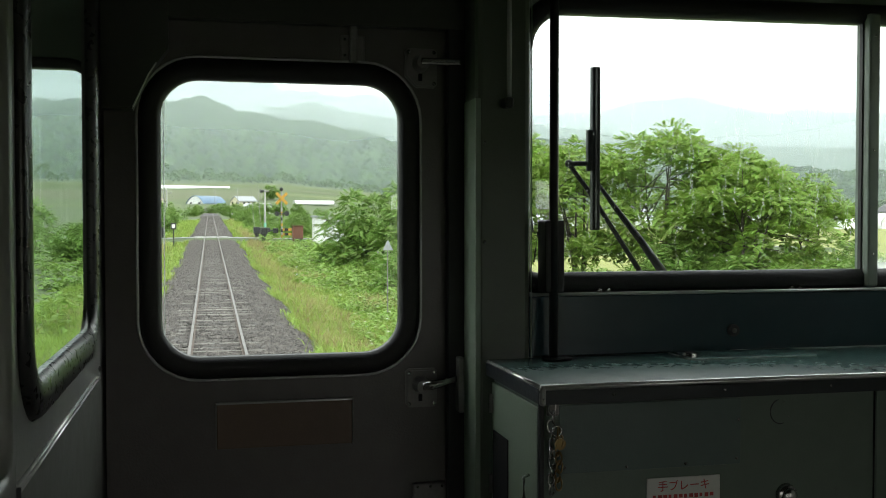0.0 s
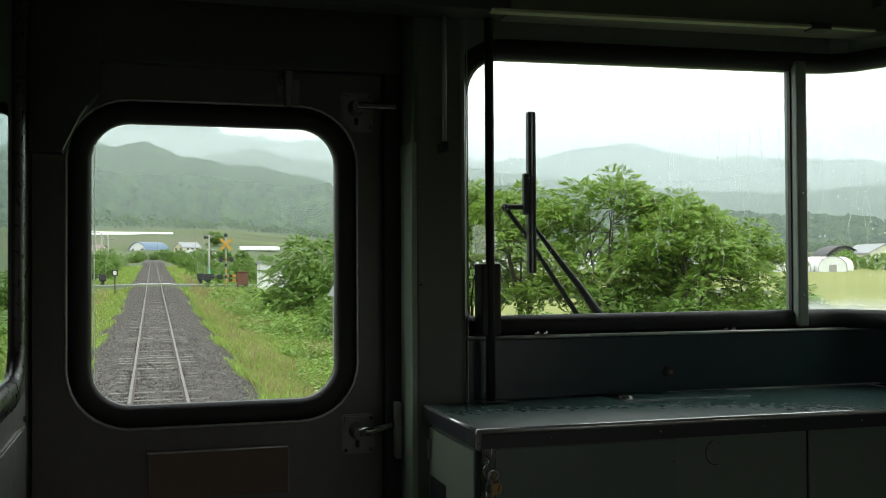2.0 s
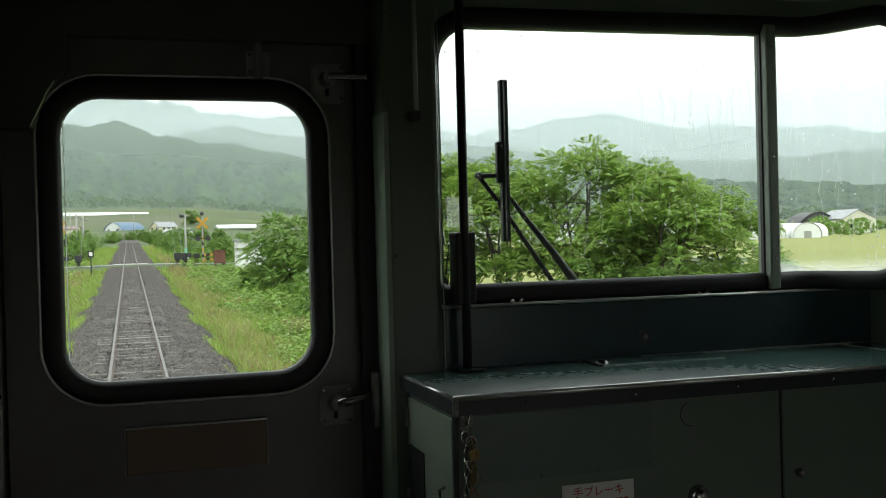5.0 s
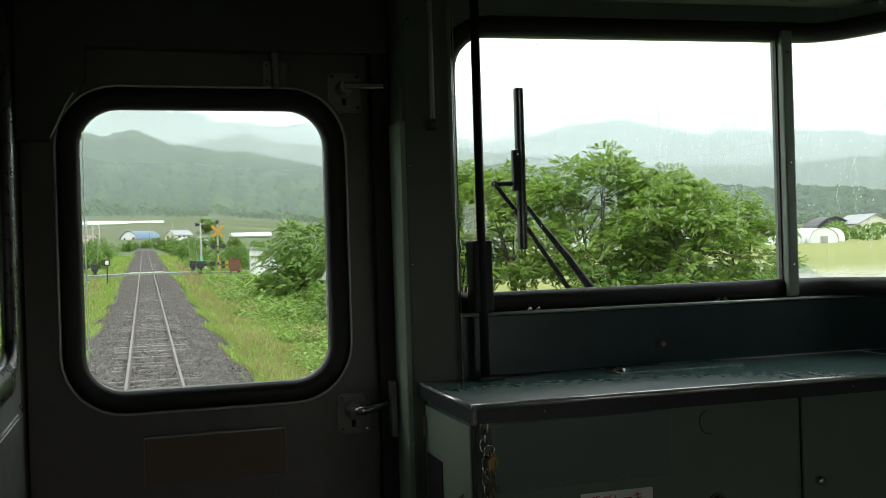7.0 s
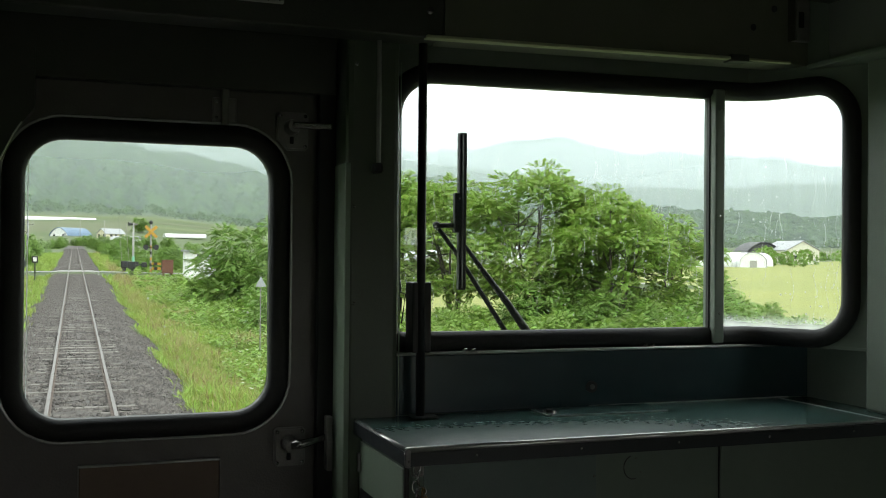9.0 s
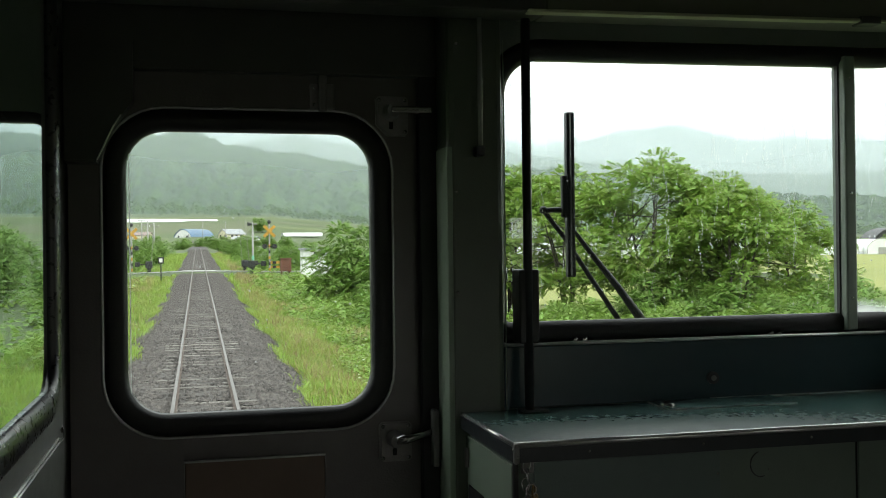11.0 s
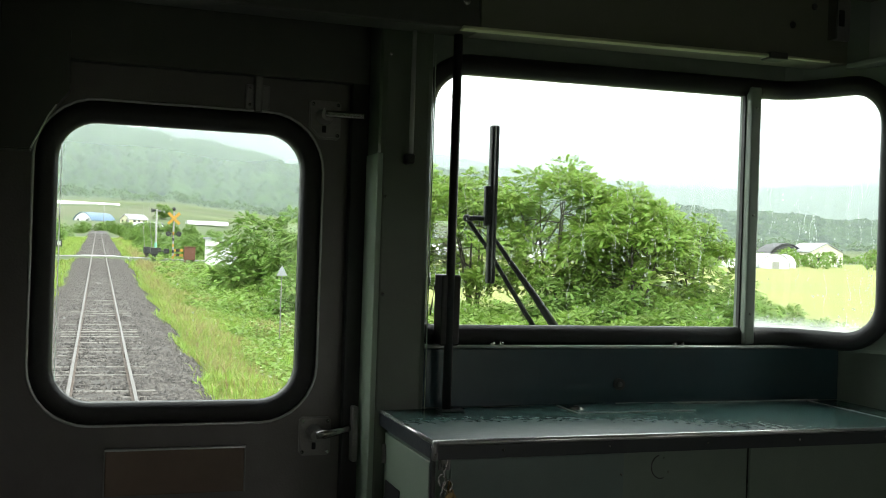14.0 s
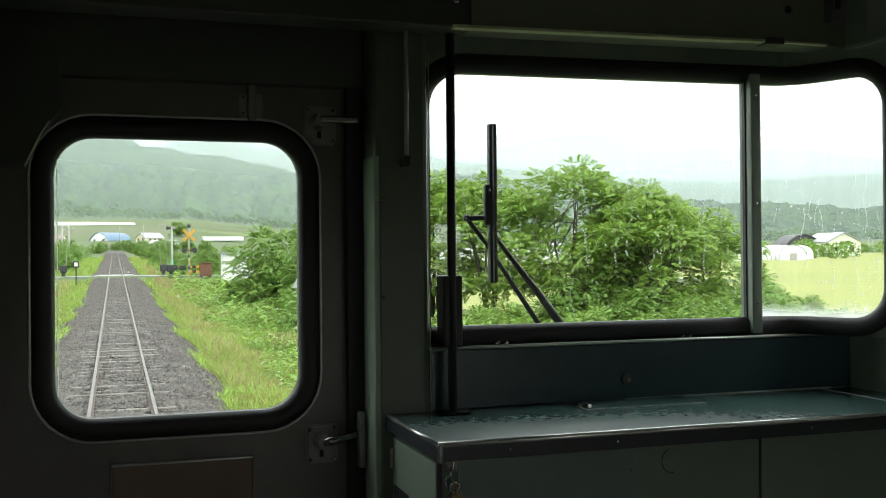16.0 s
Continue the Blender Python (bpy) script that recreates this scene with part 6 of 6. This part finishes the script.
def house(name, x, y, turn, w, d, h, ridge, wall, roof, label, round_roof=False, windows=2):
    z = float(ground_z(x, y)) - 0.3
    m = pose(x, y, z, 0, 0, turn)
    t = thing(name, (x, y, z), label, "building", "distant buildings")

    def put(n, bm, mat, par=t, lab=""):
        bmesh.ops.transform(bm, matrix=m, verts=bm.verts)
        return part(n, bm, mat, par, lab)
    gable = [(-w / 2, h)] + ([(-w / 2 + w * q, h + ridge * math.sin(math.pi * q) ** 0.8) for q in (0.08, 0.2, 0.35, 0.5, 0.65, 0.8, 0.92)] if round_roof else [(0, h + ridge)]) + [(w / 2, h)]
    bm = bmesh.new()
    loop = [(-w / 2, 0)] + gable + [(w / 2, 0)]
    a = [bm.verts.new((u, 0, q)) for u, q in loop]
    b = [bm.verts.new((u, d, q)) for u, q in loop]
    bm.faces.new(a)
    bm.faces.new(b)
    for i in range(len(loop)):
        bm.faces.new((a[i], a[(i + 1) % len(loop)], b[(i + 1) % len(loop)], b[i]))
    put("wall", bm, wall)
    bm = bmesh.new()
    ov = [(u * 1.06, q + 0.15 + (-0.25 if abs(u) > w * 0.49 else 0)) for u, q in gable]
    rows = [[bm.verts.new((u, v, q + dz)) for u, q in ov] for v in (-0.4, d + 0.4) for dz in (0, 0.25)]
    for i in range(len(ov) - 1):
        bm.faces.new((rows[0][i], rows[0][i + 1], rows[2][i + 1], rows[2][i]))
        bm.faces.new((rows[1][i], rows[1][i + 1], rows[3][i + 1], rows[3][i]))
        bm.faces.new((rows[0][i], rows[0][i + 1], rows[1][i + 1], rows[1][i]))
        bm.faces.new((rows[2][i], rows[2][i + 1], rows[3][i + 1], rows[3][i]))
    put("roof", bm, roof)
    for k in range(windows):
        u = -w / 2 + w * (k + 0.5) / windows
        wd = put("window", box(u - 0.6, u + 0.6, -0.06, 0.05, h * 0.45, h * 0.45 + 1.2), WINDOW_DARK)
        put("window_sill", box(u - 0.75, u + 0.75, -0.14, -0.061, h * 0.45 - 0.12, h * 0.45 - 0.01), CONCRETE, wd)
    put("door", box(w * 0.32, w * 0.32 + 1.0, -0.05, 0.02, 0.1, 2.2), ROOF_GREY)
    for k in range(0 if round_roof else 3):
        put("window", box(w / 2 - 0.04, w / 2 + 0.05, d * (0.2 + 0.25 * k), d * (0.2 + 0.25 * k) + 1.4, h * 0.45, h * 0.45 + 1.1), WINDOW_DARK)


for name, r, az, tn, w, d, h, rd, wall, roof, label, rnd in (
        ("barn", 600, -0.8, -42, 12.5, 19, 0.7, 4.3, HOUSE_WHITE, ROOF_BLUE, "white barn with a rounded blue metal roof", True),
        ("farmhouse", 560, 1.35, -55, 8, 12, 2.4, 2.6, HOUSE_CREAM, ROOF_GREY, "cream farmhouse with a grey metal roof", False),
        ("shed", 590, -2.5, 70, 7, 11, 2.2, 1.5, HOUSE_CREAM, ROOF_RED, "low farm shed with a brownish roof", False),
        ("shed", 330, 3.2, 60, 6, 8, 2.6, 0.9, HOUSE_WHITE, ROOF_GREY, "small white shed behind the bushes", False),
        ("farmhouse", 480, 22.4, 40, 9, 13, 4.5, 2.8, HOUSE_WHITE, ROOF_GREY, "white house in the far village", False),
        ("farmhouse", 500, 24.0, 55, 8, 11, 4.5, 2.8, HOUSE_WHITE, ROOF_BLACK, "house with a dark roof in the far village", False),
        ("shed", 470, 25.7, 70, 7, 14, 4.5, 1.2, HOUSE_WHITE, ROOF_GREY, "plain white block in the far village", False),
        ("farmhouse", 520, 27.6, 40, 8, 11, 4.0, 2.6, HOUSE_CREAM, ROOF_RED, "house with a reddish roof in the far village", False),
        ("barn", 352, 37.6, -20, 12, 16, 3.2, 4.2, ROOF_BLACK, ROOF_BLACK, "black round-roofed barn beside the fields", True),
        ("barn", 345, 39.6, -12, 11, 18, 5.0, 2.8, HOUSE_PALE, ROOF_GREY, "cream farm building beside the fields", False)):
    x, y = polar(r, az)
    house(name, x, y, tn - 0, w, d, h, rd, wall, roof, label, rnd)

# far hedges and woods at the foot of the hills
cs = []
for k in range(170):
    az, r = rng.uniform(10, 46), rng.uniform(380, 560)
    x, y = polar(r, az)
    cs.append((x, y, float(ground_z(x, y)) + rng.uniform(0.4, 1.6)))
for k in range(90):
    az, r = rng.uniform(20, 47), rng.uniform(300, 345)
    x, y = polar(r, az)
    cs.append((x, y, float(ground_z(x, y)) + rng.uniform(0.8, 3.6)))
cs = np.array(cs)
P, O = shell_points(cs, rng.uniform(1.5, 3.4, len(cs)), 170, 1.0, -0.9)
V, F = quads(P, O, unit(np.cross(O, rng.normal(0, 1, O.shape))), np.full(len(P), 0.8), np.full(len(P), 0.8), 0.2)
tagged(raw("far_hedges", V, F, LEAF_B), "scattered far hedges and field trees", "hedge", kind="stuff")
cs, rs = [], []
for k in range(620):
    az, r = rng.uniform(-16, 50), 932 + 55 * rng.random()
    x, y = polar(r, az)
    tall = 1.0 + (0.9 if az < 0 else 0.0) + 0.5 * math.sin(az * 1.9) + 0.4 * math.sin(az * 5.1 + 1)
    cs.append((x, y, float(ground_z(x, y)) + rng.uniform(0.5, 4.5) * tall))
    rs.append(rng.uniform(2.2, 5.0))
P, O = shell_points(np.array(cs), np.array(rs), 60, 1.0, -0.3)
V, F = quads(P, O, unit(np.cross(O, rng.normal(0, 1, O.shape))), np.full(len(P), 1.7), np.full(len(P), 1.5), 0.2)
tagged(raw("far_woods", V, F, LEAF_WOODS), "broadleaf woods along the foot of the hills", "woods", kind="stuff")

# ---------- rain on the glass ----------


def drops(parent, n, u0, u1, z0, z1, place, off, seed, streaks):
    global rng
    keep, rng = rng, np.random.default_rng(seed)
    V, F, o = [], [], 0
    cols = rng.uniform(u0, u1, streaks)
    items = []
    for c in cols:
        z = rng.uniform(z0 + 0.1, z1 - 0.03)
        wob = rng.uniform(0, 6)
        for q in range(int(rng.integers(8, 26))):
            items.append((c + 0.004 * math.sin(wob + q * 0.45) + rng.normal(0, 0.0006), z - q * 0.0065, rng.uniform(0.0004, 0.0013), 2.4))
    for _ in range(n):
        items.append((rng.uniform(u0, u1), rng.uniform(z0, z1), 0.0007 + 0.0016 * rng.random() ** 3, rng.uniform(0.9, 1.6)))
    ring = 6
    for u, z, r, el in items:
        if not (u0 < u < u1 and z0 < z < z1):
            continue
        pts = [place(u + r * math.cos(k * math.tau / ring), off, z + r * el * math.sin(k * math.tau / ring)) for k in range(ring)]
        pts.append(place(u, off + r * 0.6, z))
        V += [tuple(p) for p in pts]
        F += [[o + k, o + (k + 1) % ring, o + ring] for k in range(ring)]
        o += ring + 1
    ob = raw("raindrops", V, F, WATER, parent, True)
    tagged(ob, "raindrops and trickles on the glass", kind="stuff")
    ob.visible_shadow = False
    rng = keep


WATER = glass_material("rain_water", (0.75, 0.8, 0.8), 0.1)
wt = WATER.node_tree
tl, mx = wt.nodes.new("ShaderNodeBsdfTranslucent"), wt.nodes.new("ShaderNodeMixShader")
tl.inputs[0].default_value = (0.95, 0.97, 0.97, 1)
mx.inputs[0].default_value = 0.45
prev = wt.nodes["Material Output"].inputs["Surface"].links[0].from_socket
wt.links.new(prev, mx.inputs[1])
wt.links.new(tl.outputs[0], mx.inputs[2])
wt.links.new(mx.outputs[0], wt.nodes["Material Output"].inputs["Surface"])
drops(main_pane, 480, 0.49, 1.19, 1.38, 1.88, corner_map, 0.0075, 3, 28)
drops(main_pane, 200, 0.82, 1.2, 1.4, 1.88, corner_map, 0.0075, 9, 24)
drops(side_pane, 280, 1.25, 1.53, 1.38, 1.88, corner_map, 0.0075, 4, 18)
drops(door_pane, 60, -0.22, 0.22, 1.25, 1.73, flat_map(2.2), 0.0135, 5, 0)
